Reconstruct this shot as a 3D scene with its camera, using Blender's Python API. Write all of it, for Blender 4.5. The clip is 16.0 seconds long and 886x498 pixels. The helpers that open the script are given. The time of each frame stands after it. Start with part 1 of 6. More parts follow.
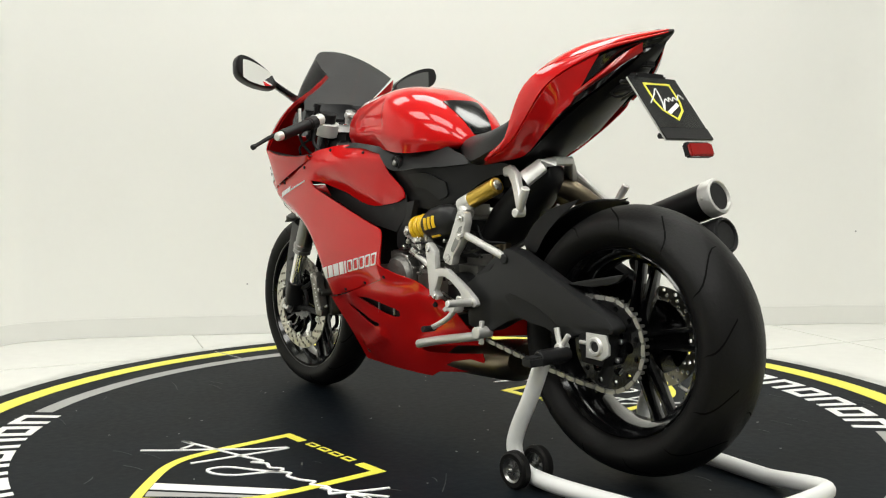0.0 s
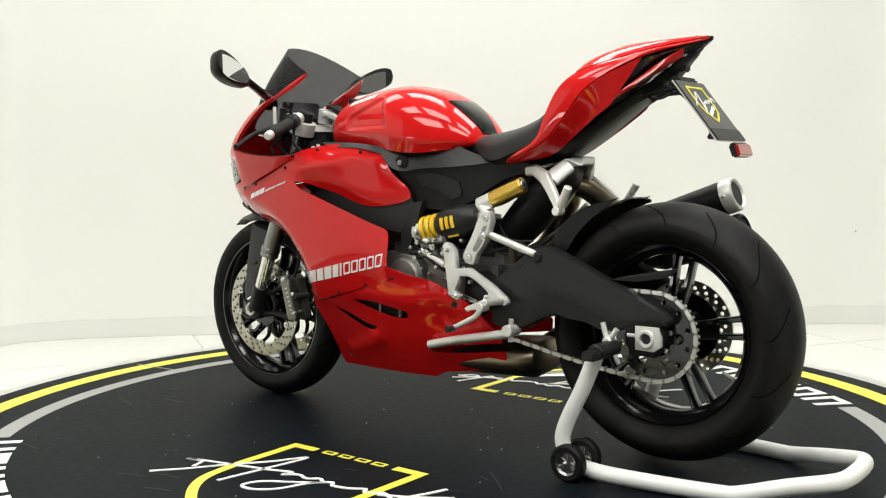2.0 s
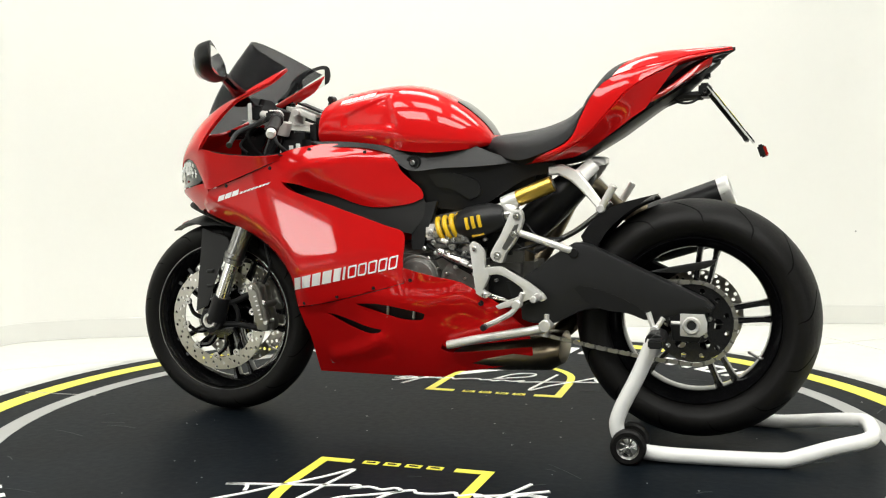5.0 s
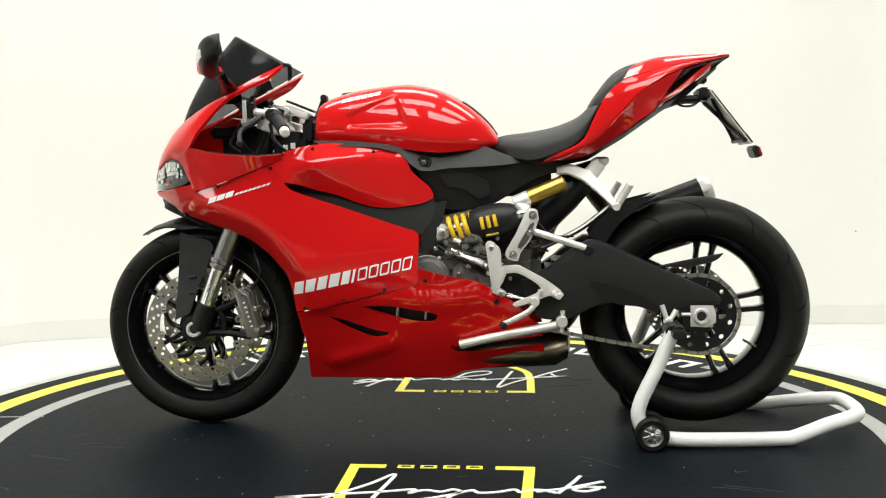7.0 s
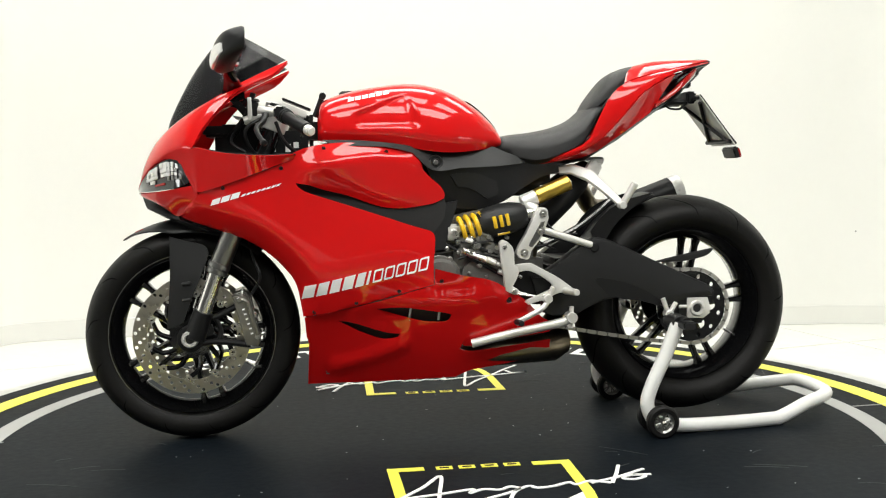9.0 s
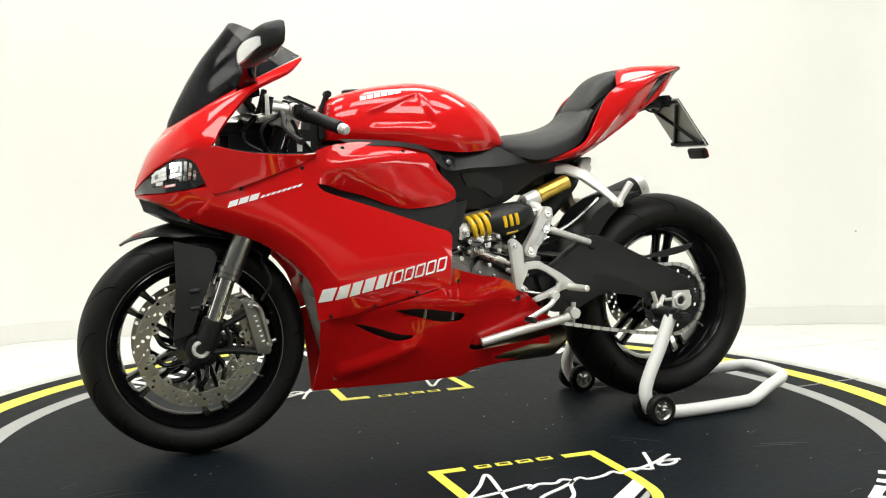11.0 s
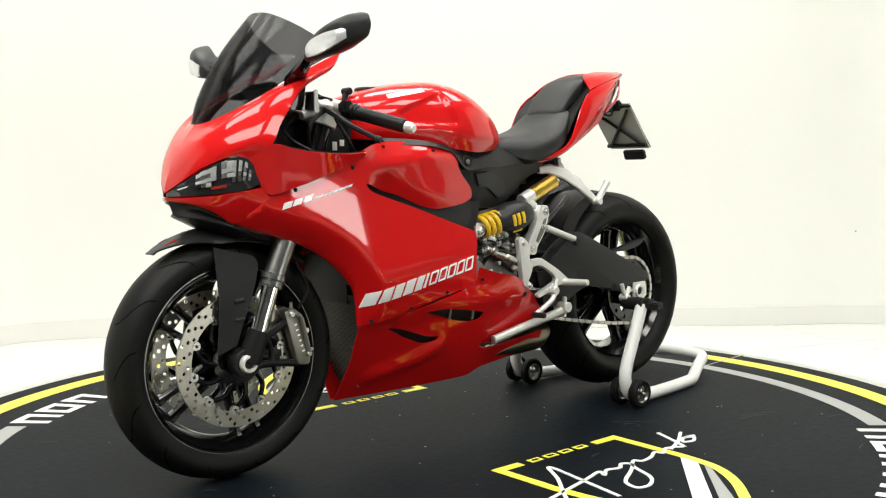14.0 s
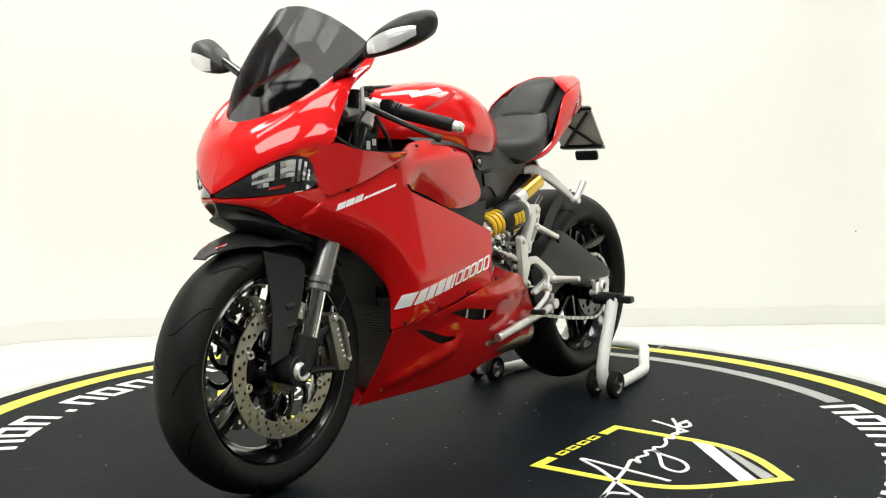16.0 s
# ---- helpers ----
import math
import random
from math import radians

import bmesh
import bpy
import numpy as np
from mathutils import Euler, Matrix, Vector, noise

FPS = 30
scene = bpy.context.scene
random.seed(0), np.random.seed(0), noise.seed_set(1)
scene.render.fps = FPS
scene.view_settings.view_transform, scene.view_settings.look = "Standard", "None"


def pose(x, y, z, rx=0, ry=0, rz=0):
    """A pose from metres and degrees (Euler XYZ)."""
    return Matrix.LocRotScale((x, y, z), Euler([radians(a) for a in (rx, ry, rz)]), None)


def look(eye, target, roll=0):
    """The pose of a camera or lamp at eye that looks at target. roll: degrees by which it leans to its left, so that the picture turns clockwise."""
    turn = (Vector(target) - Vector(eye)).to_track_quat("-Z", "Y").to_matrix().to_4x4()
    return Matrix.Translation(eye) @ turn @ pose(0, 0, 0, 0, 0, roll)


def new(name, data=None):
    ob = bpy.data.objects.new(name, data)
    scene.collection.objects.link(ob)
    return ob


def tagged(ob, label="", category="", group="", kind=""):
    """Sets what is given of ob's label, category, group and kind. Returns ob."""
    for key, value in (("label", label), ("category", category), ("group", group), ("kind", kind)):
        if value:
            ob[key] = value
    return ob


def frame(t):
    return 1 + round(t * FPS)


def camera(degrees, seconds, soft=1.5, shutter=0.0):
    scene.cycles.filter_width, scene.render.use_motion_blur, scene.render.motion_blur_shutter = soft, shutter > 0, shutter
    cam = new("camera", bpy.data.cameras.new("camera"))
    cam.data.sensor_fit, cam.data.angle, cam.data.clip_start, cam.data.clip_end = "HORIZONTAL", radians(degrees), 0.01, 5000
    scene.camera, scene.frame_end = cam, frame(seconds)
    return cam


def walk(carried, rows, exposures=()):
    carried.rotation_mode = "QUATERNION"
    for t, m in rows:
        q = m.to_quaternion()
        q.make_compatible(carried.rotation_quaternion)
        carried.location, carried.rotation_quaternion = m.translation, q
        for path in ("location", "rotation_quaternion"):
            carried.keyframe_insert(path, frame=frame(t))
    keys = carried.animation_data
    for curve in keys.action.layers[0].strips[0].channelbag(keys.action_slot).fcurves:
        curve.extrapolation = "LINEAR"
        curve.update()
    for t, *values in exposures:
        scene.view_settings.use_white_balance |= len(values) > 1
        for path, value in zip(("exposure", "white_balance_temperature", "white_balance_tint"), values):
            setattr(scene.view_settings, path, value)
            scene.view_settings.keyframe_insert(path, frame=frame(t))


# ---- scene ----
cam = camera(47.8, 16.0, soft=1.15)
EYE = (0.0, -2.897, 0.766)
STAND = look(EYE, (EYE[0] - 0.00451, EYE[1] + 0.99635, EYE[2] - 0.08530), -0.67)
walk(cam, [(0.0, STAND), (16.0, STAND)], exposures=[(0.0, -0.57), (1.0, -0.46), (2.0, -0.42), (3.5, -0.37), (4.5, -0.29), (7.0, -0.23), (16.0, -0.23)])

# the disc turns at an even pace; all that stands on it turns with it
START_DEG, DEG_PER_S = -50.46, 6.534


def turning(thing, stands=None):
    """Keys a thing on the disc; stands is how it stands there."""
    rows = []
    for k in range(17):
        m = pose(0, 0, 0, 0, 0, START_DEG + DEG_PER_S * k)
        rows.append((float(k), m @ stands if stands else m))
    walk(thing, rows)


# ---- light ----
world = bpy.data.worlds.new("world")
scene.world = world
world.use_nodes = True
world.node_tree.nodes["Background"].inputs[0].default_value = (1.0, 0.98, 0.93, 1)
world.node_tree.nodes["Background"].inputs[1].default_value = 0.02


def area(name, x, y, z, sx, sy, watts, target):
    d = bpy.data.lights.new(name, "AREA")
    d.shape, d.size, d.size_y, d.energy, d.color = "RECTANGLE", sx, sy, watts, (0.976, 0.985, 0.936)
    ob = new(name, d)
    ob.matrix_world = look((x, y, z), target)
    return ob


# place, size and power of each ceiling panel
# the last two panels are unseen fill, added to brighten the near side
LIGHTS = [(-1.5, 0.9, 1.15, 0.7, 16.3), (0.0, 0.9, 1.15, 0.7, 20.5), (1.5, 0.9, 1.15, 0.7, 20.5), (-1.5, -0.9, 1.15, 0.7, 20), (0.0, -0.9, 1.15, 0.7, 20), (1.5, -0.9, 1.15, 0.7, 20), (-1.3, -2.7, 2.0, 1.5, 70), (1.3, -2.7, 2.0, 1.5, 70)]
for lx, ly, lw, ld, watts in LIGHTS:
    area("ceiling_lamp_light", lx, ly, 2.93, lw, ld, watts, (lx, ly, 0))
# unseen bright panels, added for the rectangle reflected in the red fairing
GLOW_PANELS = [(3.12, -2.35, -1), (-3.12, -2.4, 1)]
for wx, wy, ws in GLOW_PANELS:
    area("window_light", wx - 0.04 * (1 if wx > 0 else -1), wy, 0.35, 1.1, 0.28, 8, (0, wy, 0.35))

# ---- materials ----


def mat(name, colour, rough=0.5, metal=0.0, coat=0.0, grain=0.0, scale=30.0, bump=0.0, blot=0.0, emit=0.0, spec=0.5):
    """A Principled surface with colour variation at two scales and fine relief."""
    m = bpy.data.materials.new(name)
    m.use_nodes = True
    n, l = m.node_tree.nodes, m.node_tree.links
    b = n["Principled BSDF"]
    b.inputs["Base Color"].default_value = (*colour, 1)
    b.inputs["Roughness"].default_value = rough
    b.inputs["Metallic"].default_value = metal
    b.inputs["Coat Weight"].default_value = coat
    b.inputs["Coat Roughness"].default_value = 0.03
    b.inputs["Specular IOR Level"].default_value = spec
    if emit:
        b.inputs["Emission Color"].default_value = (*colour, 1)
        b.inputs["Emission Strength"].default_value = emit
    if grain or blot or bump:
        tc = n.new("ShaderNodeTexCoord")
        fine = n.new("ShaderNodeTexNoise")
        fine.inputs["Scale"].default_value, fine.inputs["Detail"].default_value = scale, 6
        l.new(tc.outputs["Object"], fine.inputs["Vector"])
        big = n.new("ShaderNodeTexNoise")
        big.inputs["Scale"].default_value, big.inputs["Detail"].default_value = scale * 0.07, 4
        l.new(tc.outputs["Object"], big.inputs["Vector"])
        add = n.new("ShaderNodeMath")
        add.operation = "MULTIPLY_ADD"
        l.new(fine.outputs["Fac"], add.inputs[0])
        add.inputs[1].default_value = grain
        mul = n.new("ShaderNodeMath")
        mul.operation = "MULTIPLY_ADD"
        l.new(big.outputs["Fac"], mul.inputs[0])
        mul.inputs[1].default_value, mul.inputs[2].default_value = blot, 1 - 0.5 * (grain + blot)
        l.new(mul.outputs[0], add.inputs[2])
        mix = n.new("ShaderNodeVectorMath")
        mix.operation = "SCALE"
        mix.inputs[0].default_value = colour
        l.new(add.outputs[0], mix.inputs["Scale"])
        l.new(mix.outputs[0], b.inputs["Base Color"])
        rr = n.new("ShaderNodeMath")
        rr.operation = "MULTIPLY_ADD"
        l.new(fine.outputs["Fac"], rr.inputs[0])
        rr.inputs[1].default_value, rr.inputs[2].default_value = 0.3 * rough, 0.85 * rough
        l.new(rr.outputs[0], b.inputs["Roughness"])
        if bump:
            bp = n.new("ShaderNodeBump")
            bp.inputs["Strength"].default_value, bp.inputs["Distance"].default_value = bump, 0.002
            l.new(fine.outputs["Fac"], bp.inputs["Height"])
            l.new(bp.outputs[0], b.inputs["Normal"])
    return m


RED = mat("red_lacquer", (0.61, 0.0055, 0.006), 0.45, 0.0, 1.0, 0.04, 400, 0.0, 0.05, spec=0.05)
WHITE_WALL = mat("white_wall_paint", (0.84, 0.84, 0.80), 0.55, grain=0.02, scale=25, blot=0.03, bump=0.04)
SKIRT = mat("white_skirting", (0.78, 0.78, 0.74), 0.4, grain=0.02, scale=20, blot=0.04)
TILE = mat("white_floor_tile", (0.84, 0.84, 0.80), 0.22, grain=0.02, scale=18, blot=0.04)
GROUT = mat("grey_grout", (0.62, 0.61, 0.57), 0.8, grain=0.1, scale=60)
CEIL = mat("grey_ceiling", (0.26, 0.26, 0.25), 0.8, grain=0.02, scale=30, blot=0.02)
LAMP = mat("lamp_diffuser", (1.0, 0.98, 0.93), 0.5, emit=3.0)
PANEL_FACE = mat("bright_panel_face", (0.95, 0.97, 1.0), 0.3, emit=2.5)
DARKTILE = mat("dark_unseen_tile", (0.11, 0.11, 0.108), 0.3, grain=0.1, scale=18, blot=0.1)
GREYWALL = mat("grey_unseen_wall", (0.10, 0.10, 0.097), 0.6, grain=0.03, scale=25, blot=0.06)
MATTE = mat("dark_vinyl_mat", (0.0046, 0.0068, 0.0094), 0.5, grain=0.7, scale=45, blot=1.5, bump=0.3, spec=0.05)
YELLOW = mat("yellow_print", (0.86, 0.80, 0.075), 0.45, grain=0.1, scale=80, blot=0.12)
GREYPRINT = mat("grey_print", (0.36, 0.36, 0.35), 0.5, grain=0.15, scale=80, blot=0.15)
SCUFF = mat("mat_scuff", (0.035, 0.038, 0.040), 0.6, grain=0.4, scale=60, blot=0.4)
WHITEPRINT = mat("white_print", (0.88, 0.88, 0.86), 0.5, grain=0.08, scale=80, blot=0.1)
DECAL = mat("white_lacquered_decal", (0.93, 0.93, 0.92), 0.35, coat=0.6, grain=0.03, scale=80, blot=0.03)
RIM = mat("scuffed_grey_edging", (0.55, 0.55, 0.52), 0.6, grain=0.5, scale=22, blot=0.5)
RUBBER = mat("tyre_rubber", (0.0072, 0.0069, 0.0066), 0.5, grain=0.6, scale=120, blot=0.6, bump=0.3, spec=0.17)
GROOVE = mat("painted_groove", (0.0015, 0.0015, 0.0015), 0.9, spec=0.1)
GLOSSBLK = mat("gloss_black_paint", (0.004, 0.004, 0.0045), 0.14, 0.0, 0.3, grain=0.1, scale=60)
BLACK = mat("black_plastic", (0.008, 0.008, 0.0085), 0.42, grain=0.25, scale=220, blot=0.2, bump=0.12, spec=0.26)
SATIN = mat("dark_grey_satin_plastic", (0.0135, 0.0138, 0.0142), 0.40, grain=0.2, scale=260, blot=0.2, bump=0.15, spec=0.3)
# near black that paints shade in holes; some black parts use it too
DEEP = mat("shadow_black_plastic", (0.006, 0.006, 0.006), 0.6, grain=0.2, scale=80)
SEATV = mat("black_seat_vinyl", (0.007, 0.007, 0.0074), 0.46, grain=0.3, scale=500, blot=0.2, bump=0.35)
ALU = mat("cast_aluminium", (0.74, 0.73, 0.70), 0.45, 0.6, grain=0.12, scale=160, blot=0.15, bump=0.12)
STEEL = mat("brushed_steel", (0.62, 0.61, 0.58), 0.28, 1.0, grain=0.2, scale=120, blot=0.2)
CHROME = mat("polished_tube", (0.82, 0.82, 0.80), 0.1, 1.0, grain=0.05, scale=60)
GREYTUBE = mat("grey_anodised_tube", (0.30, 0.30, 0.29), 0.3, 1.0, grain=0.1, scale=90)
GOLD = mat("gold_anodised_metal", (0.75, 0.50, 0.10), 0.32, 1.0, grain=0.02, scale=160)
SPRING = mat("yellow_spring_paint", (0.80, 0.50, 0.015), 0.3, 0.0, 0.4, grain=0.08, scale=90)
BRONZE = mat("heat_stained_titanium", (0.23, 0.19, 0.13), 0.36, 1.0, grain=0.3, scale=50, blot=0.6)
ENGINE = mat("engine_casting", (0.22, 0.215, 0.20), 0.45, 0.7, grain=0.35, scale=120, blot=0.4, bump=0.3)
DISCM = mat("drilled_brake_steel", (0.50, 0.48, 0.42), 0.30, 1.0, grain=0.25, scale=200, blot=0.2)
CHAINM = mat("oiled_chain_steel", (0.50, 0.49, 0.46), 0.30, 1.0, grain=0.3, scale=200)
STANDW = mat("white_powder_coat", (0.80, 0.80, 0.78), 0.35, grain=0.05, scale=80, blot=0.08)
LENS = mat("headlamp_dark_lens", (0.012, 0.012, 0.013), 0.06, 0.0, 1.0, grain=0.1, scale=40)
REFLECT = mat("lamp_reflector", (0.88, 0.88, 0.88), 0.30, 0.7, grain=0.2, scale=90, bump=0.35)
REDLENS = mat("red_lamp_lens", (0.34, 0.008, 0.006), 0.15, 0.0, 1.0, grain=0.3, scale=90)
CARD = mat("black_display_card", (0.020, 0.021, 0.021), 0.22, grain=0.15, scale=90)
PLATEM = mat("silver_plate_paint", (0.52, 0.52, 0.49), 0.45, grain=0.1, scale=60, blot=0.1)
CALIPER = mat("titanium_grey_caliper", (0.26, 0.25, 0.22), 0.35, 0.8, grain=0.15, scale=90, blot=0.1)
MIRROR = mat("mirror_glass", (0.88, 0.88, 0.88), 0.02, 1.0)
FIN = mat("radiator_fins", (0.10, 0.10, 0.092), 0.5, 0.5, grain=0.4, scale=260)

GLASS = bpy.data.materials.new("smoked_windscreen")
GLASS.use_nodes = True
_n, _l = GLASS.node_tree.nodes, GLASS.node_tree.links
_b = _n["Principled BSDF"]
_b.inputs["Base Color"].default_value = (0.010, 0.010, 0.011, 1)
_b.inputs["Roughness"].default_value = 0.05
_t = _n.new("ShaderNodeBsdfTransparent")
_t.inputs[0].default_value = (0.46, 0.46, 0.475, 1)
_m = _n.new("ShaderNodeMixShader")
_m.inputs[0].default_value = 0.22
_l.new(_t.outputs[0], _m.inputs[1])
_l.new(_b.outputs[0], _m.inputs[2])
_l.new(_m.outputs[0], _n["Material Output"].inputs[0])

# ---- mesh helpers ----
from mathutils.geometry import delaunay_2d_cdt


def part(name, bm, material, parent=None, label="", sharp=35):
    """Links a bmesh as one mesh object under a thing or a part."""
    bmesh.ops.remove_doubles(bm, verts=bm.verts, dist=1e-6)
    bmesh.ops.recalc_face_normals(bm, faces=bm.faces)
    me = bpy.data.meshes.new(name)
    bm.to_mesh(me)
    bm.free()
    me.polygons.foreach_set("use_smooth", [True] * len(me.polygons))
    me.set_sharp_from_angle(angle=radians(sharp))
    me.materials.append(material)
    ob = new(name, me)
    ob.parent = parent
    return tagged(ob, label)


def merge(*bms):
    out = bmesh.new()
    for b in bms:
        me = bpy.data.meshes.new("tmp")
        b.to_mesh(me)
        b.free()
        out.from_mesh(me)
        bpy.data.meshes.remove(me)
    return out


def smooth(pts, n=5, closed=False):
    """Catmull-Rom curve through the points."""
    P = [np.array(p, float) for p in pts]
    if len(P) < 3:
        return [P[0] + (P[-1] - P[0]) * k / n for k in range(n + 1)]
    out, m = [], len(P)
    for i in range(m if closed else m - 1):
        b, c = P[i], P[(i + 1) % m]
        a = P[i - 1] if closed or i else 2 * b - c
        d = P[(i + 2) % m] if closed or i + 2 < m else 2 * c - b
        for k in range(n):
            t = k / n
            out.append(0.5 * (2 * b + (c - a) * t + (2 * a - 5 * b + 4 * c - d) * t * t + (3 * b - a - 3 * c + d) * t ** 3))
    if not closed:
        out.append(P[-1])
    return out


def chains(*cs, n=4):
    """A closed outline of smooth stretches that meet at corners."""
    out = []
    for c in cs:
        out += smooth(c, n)[:-1] if len(c) > 2 else [np.array(c[0], float)]
    return out


def along(pts, n):
    """n points evenly spaced on a smooth curve."""
    P = np.array(smooth(pts, 8))
    s = np.r_[0, np.cumsum(np.linalg.norm(np.diff(P, axis=0), axis=1))]
    u = np.linspace(0, s[-1], n)
    return np.stack([np.interp(u, s, P[:, k]) for k in range(3)], 1)


def sheet(ctrl, soft=1e-4):
    """A smooth half width over (x, z) through a few control values."""
    C = np.array(ctrl, float)
    U = lambda d: np.where(d > 1e-9, d * d * np.log(d + 1e-12), 0)
    k = len(C)
    K = U(np.linalg.norm(C[:, None, :2] - C[None, :, :2], axis=2)) + soft * np.eye(k)
    Q = np.c_[np.ones(k), C[:, :2]]
    A = np.block([[K, Q], [Q.T, np.zeros((3, 3))]])
    w = np.linalg.solve(A, np.r_[C[:, 2], np.zeros(3)])

    def f(x, z):
        d = U(np.hypot(C[:, 0] - x, C[:, 1] - z))
        return float(d @ w[:k] + w[k] + w[k + 1] * x + w[k + 2] * z)
    return f


def inside(p, poly):
    x, y, c = p[0], p[1], False
    j = len(poly) - 1
    for i in range(len(poly)):
        a, b = poly[i], poly[j]
        if (a[1] > y) != (b[1] > y) and x < (b[0] - a[0]) * (y - a[1]) / (b[1] - a[1]) + a[0]:
            c = not c
        j = i
    return c


def skin(poly, depth, side=-1, thick=0.004, step=0.018, holes=()):
    """A curved panel: a flat outline in (x, z) laid on a surface of half width depth(x, z)."""
    loops = [poly, *holes]
    V, Ed = [], []
    for lp in loops:
        o = len(V)
        V += [Vector((float(p[0]), float(p[1]))) for p in lp]
        Ed += [(o + i, o + (i + 1) % len(lp)) for i in range(len(lp))]
    A = np.array([(p[0], p[1]) for p in poly])
    rim = np.array([(p[0], p[1]) for lp in loops for p in lp])
    for gx in np.arange(A[:, 0].min(), A[:, 0].max(), step):
        for gz in np.arange(A[:, 1].min(), A[:, 1].max(), step):
            if inside((gx, gz), poly) and not any(inside((gx, gz), h) for h in holes) and np.hypot(*(rim - (gx, gz)).T).min() > 0.45 * step:
                V.append(Vector((gx, gz)))
    vs, es, fs, *_ = delaunay_2d_cdt(V, Ed, [], 0, 1e-6)
    bm = bmesh.new()
    front = [bm.verts.new((v.x, side * depth(v.x, v.y), v.y)) for v in vs]
    back = [bm.verts.new((v.x, side * (depth(v.x, v.y) - thick), v.y)) for v in vs]
    count = {}
    for f in fs:
        c = sum((vs[i] for i in f), Vector((0, 0))) / len(f)
        if not inside(c, poly) or any(inside(c, h) for h in holes):
            continue
        bm.faces.new([front[i] for i in f])
        bm.faces.new([back[i] for i in reversed(f)])
        for a, b in zip(f, (*f[1:], f[0])):
            count[(min(a, b), max(a, b))] = count.get((min(a, b), max(a, b)), 0) + 1
    for (a, b), k in count.items():
        if k == 1:
            bm.faces.new([front[a], front[b], back[b], back[a]])
    loose = [v for v in bm.verts if not v.link_faces]
    bmesh.ops.delete(bm, geom=loose, context="VERTS")
    return bm


def plate(poly, y0, y1, bevel=0.0, holes=()):
    """A flat plate cut to an outline in (x, z), from y0 to y1."""
    bm = skin(poly, lambda x, z: 0.0, 1, 0.0, 10.0, holes) if holes else None
    if holes:
        bm.free()
        bm = skin(poly, lambda x, z: max(y0, y1), 1, abs(y1 - y0), 10.0, holes)
        return bm
    bm = bmesh.new()
    a = [bm.verts.new((p[0], y0, p[1])) for p in poly]
    b = [bm.verts.new((p[0], y1, p[1])) for p in poly]
    bm.faces.new(a)
    bm.faces.new(b[::-1])
    for i in range(len(poly)):
        j = (i + 1) % len(poly)
        bm.faces.new((a[i], b[i], b[j], a[j]))
    bmesh.ops.recalc_face_normals(bm, faces=bm.faces)
    if bevel:
        ed = [e for e in bm.edges if (len(e.link_faces) == 2 and any(len(f.verts) > 4 for f in e.link_faces)) or len(poly) <= 4]
        bmesh.ops.bevel(bm, geom=ed, offset=bevel, segments=2, affect="EDGES", profile=0.6)
    return bm


def coons(c0, c1, d0, d1, nu=18, nv=14, thick=0.004, swell=0.0, off=0.0, raw=False):
    """A shell spanned between four boundary curves: c0 and c1 along, d0 and d1 across."""
    a, b, l, r = along(c0, nu), along(c1, nu), along(d0, nv), along(d1, nv)
    u, v = np.linspace(0, 1, nu)[None, :, None], np.linspace(0, 1, nv)[:, None, None]
    P = (1 - v) * a[None] + v * b[None] + (1 - u) * l[:, None] + u * r[:, None]
    P = P - ((1 - u) * (1 - v) * a[0] + u * (1 - v) * a[-1] + (1 - u) * v * b[0] + u * v * b[-1])
    N = np.cross(np.gradient(P, axis=1), np.gradient(P, axis=0))
    N /= np.linalg.norm(N, axis=2, keepdims=True) + 1e-9
    P = P + N * swell * np.sin(np.pi * u) * np.sin(np.pi * v) - N * off
    return (P, P - N * thick) if raw else shell(P, P - N * thick)


def shell(P, Q):
    nv, nu, _ = P.shape
    bm = bmesh.new()
    F = [[bm.verts.new(P[j, i]) for i in range(nu)] for j in range(nv)]
    B = [[bm.verts.new(Q[j, i]) for i in range(nu)] for j in range(nv)]

    def face(*v):
        try:
            bm.faces.new(v)
        except ValueError:
            pass
    for j in range(nv - 1):
        for i in range(nu - 1):
            face(F[j][i], F[j][i + 1], F[j + 1][i + 1], F[j + 1][i])
            face(B[j][i], B[j + 1][i], B[j + 1][i + 1], B[j][i + 1])
    for i in range(nu - 1):
        face(F[0][i], B[0][i], B[0][i + 1], F[0][i + 1])
        face(F[-1][i], F[-1][i + 1], B[-1][i + 1], B[-1][i])
    for j in range(nv - 1):
        face(F[j][0], F[j + 1][0], B[j + 1][0], B[j][0])
        face(F[j][-1], B[j][-1], B[j + 1][-1], F[j + 1][-1])
    return bm


def loft(sections, cap=True):
    """A closed skin through rings of equal length."""
    bm = bmesh.new()
    R = [[bm.verts.new(p) for p in s] for s in sections]
    k = len(R[0])
    for a, b in zip(R, R[1:]):
        for i in range(k):
            bm.faces.new((a[i], a[(i + 1) % k], b[(i + 1) % k], b[i]))
    if cap:
        bm.faces.new(R[0][::-1])
        bm.faces.new(R[-1])
    return bm


def tube(path, r, seg=12, n=5, raw=False, cap=True):
    """A round bar along a path; r is one radius or one for each end."""
    P = [np.array(p, float) for p in path] if raw or len(path) < 3 else smooth(path, n)
    rs = np.linspace(r[0], r[1], len(P)) if isinstance(r, (tuple, list)) else [r] * len(P)
    ref, out = None, []
    for i, p in enumerate(P):
        d = P[min(i + 1, len(P) - 1)] - P[max(i - 1, 0)]
        d /= np.linalg.norm(d) + 1e-12
        if ref is None:
            ref = np.cross(d, (0, 0, 1) if abs(d[2]) < 0.9 else (1, 0, 0))
        ref = ref - d * (ref @ d)
        ref /= np.linalg.norm(ref)
        w = np.cross(d, ref)
        out.append([p + rs[i] * (ref * math.cos(a) + w * math.sin(a)) for a in np.linspace(0, 2 * math.pi, seg, False)])
    return loft(out, cap)


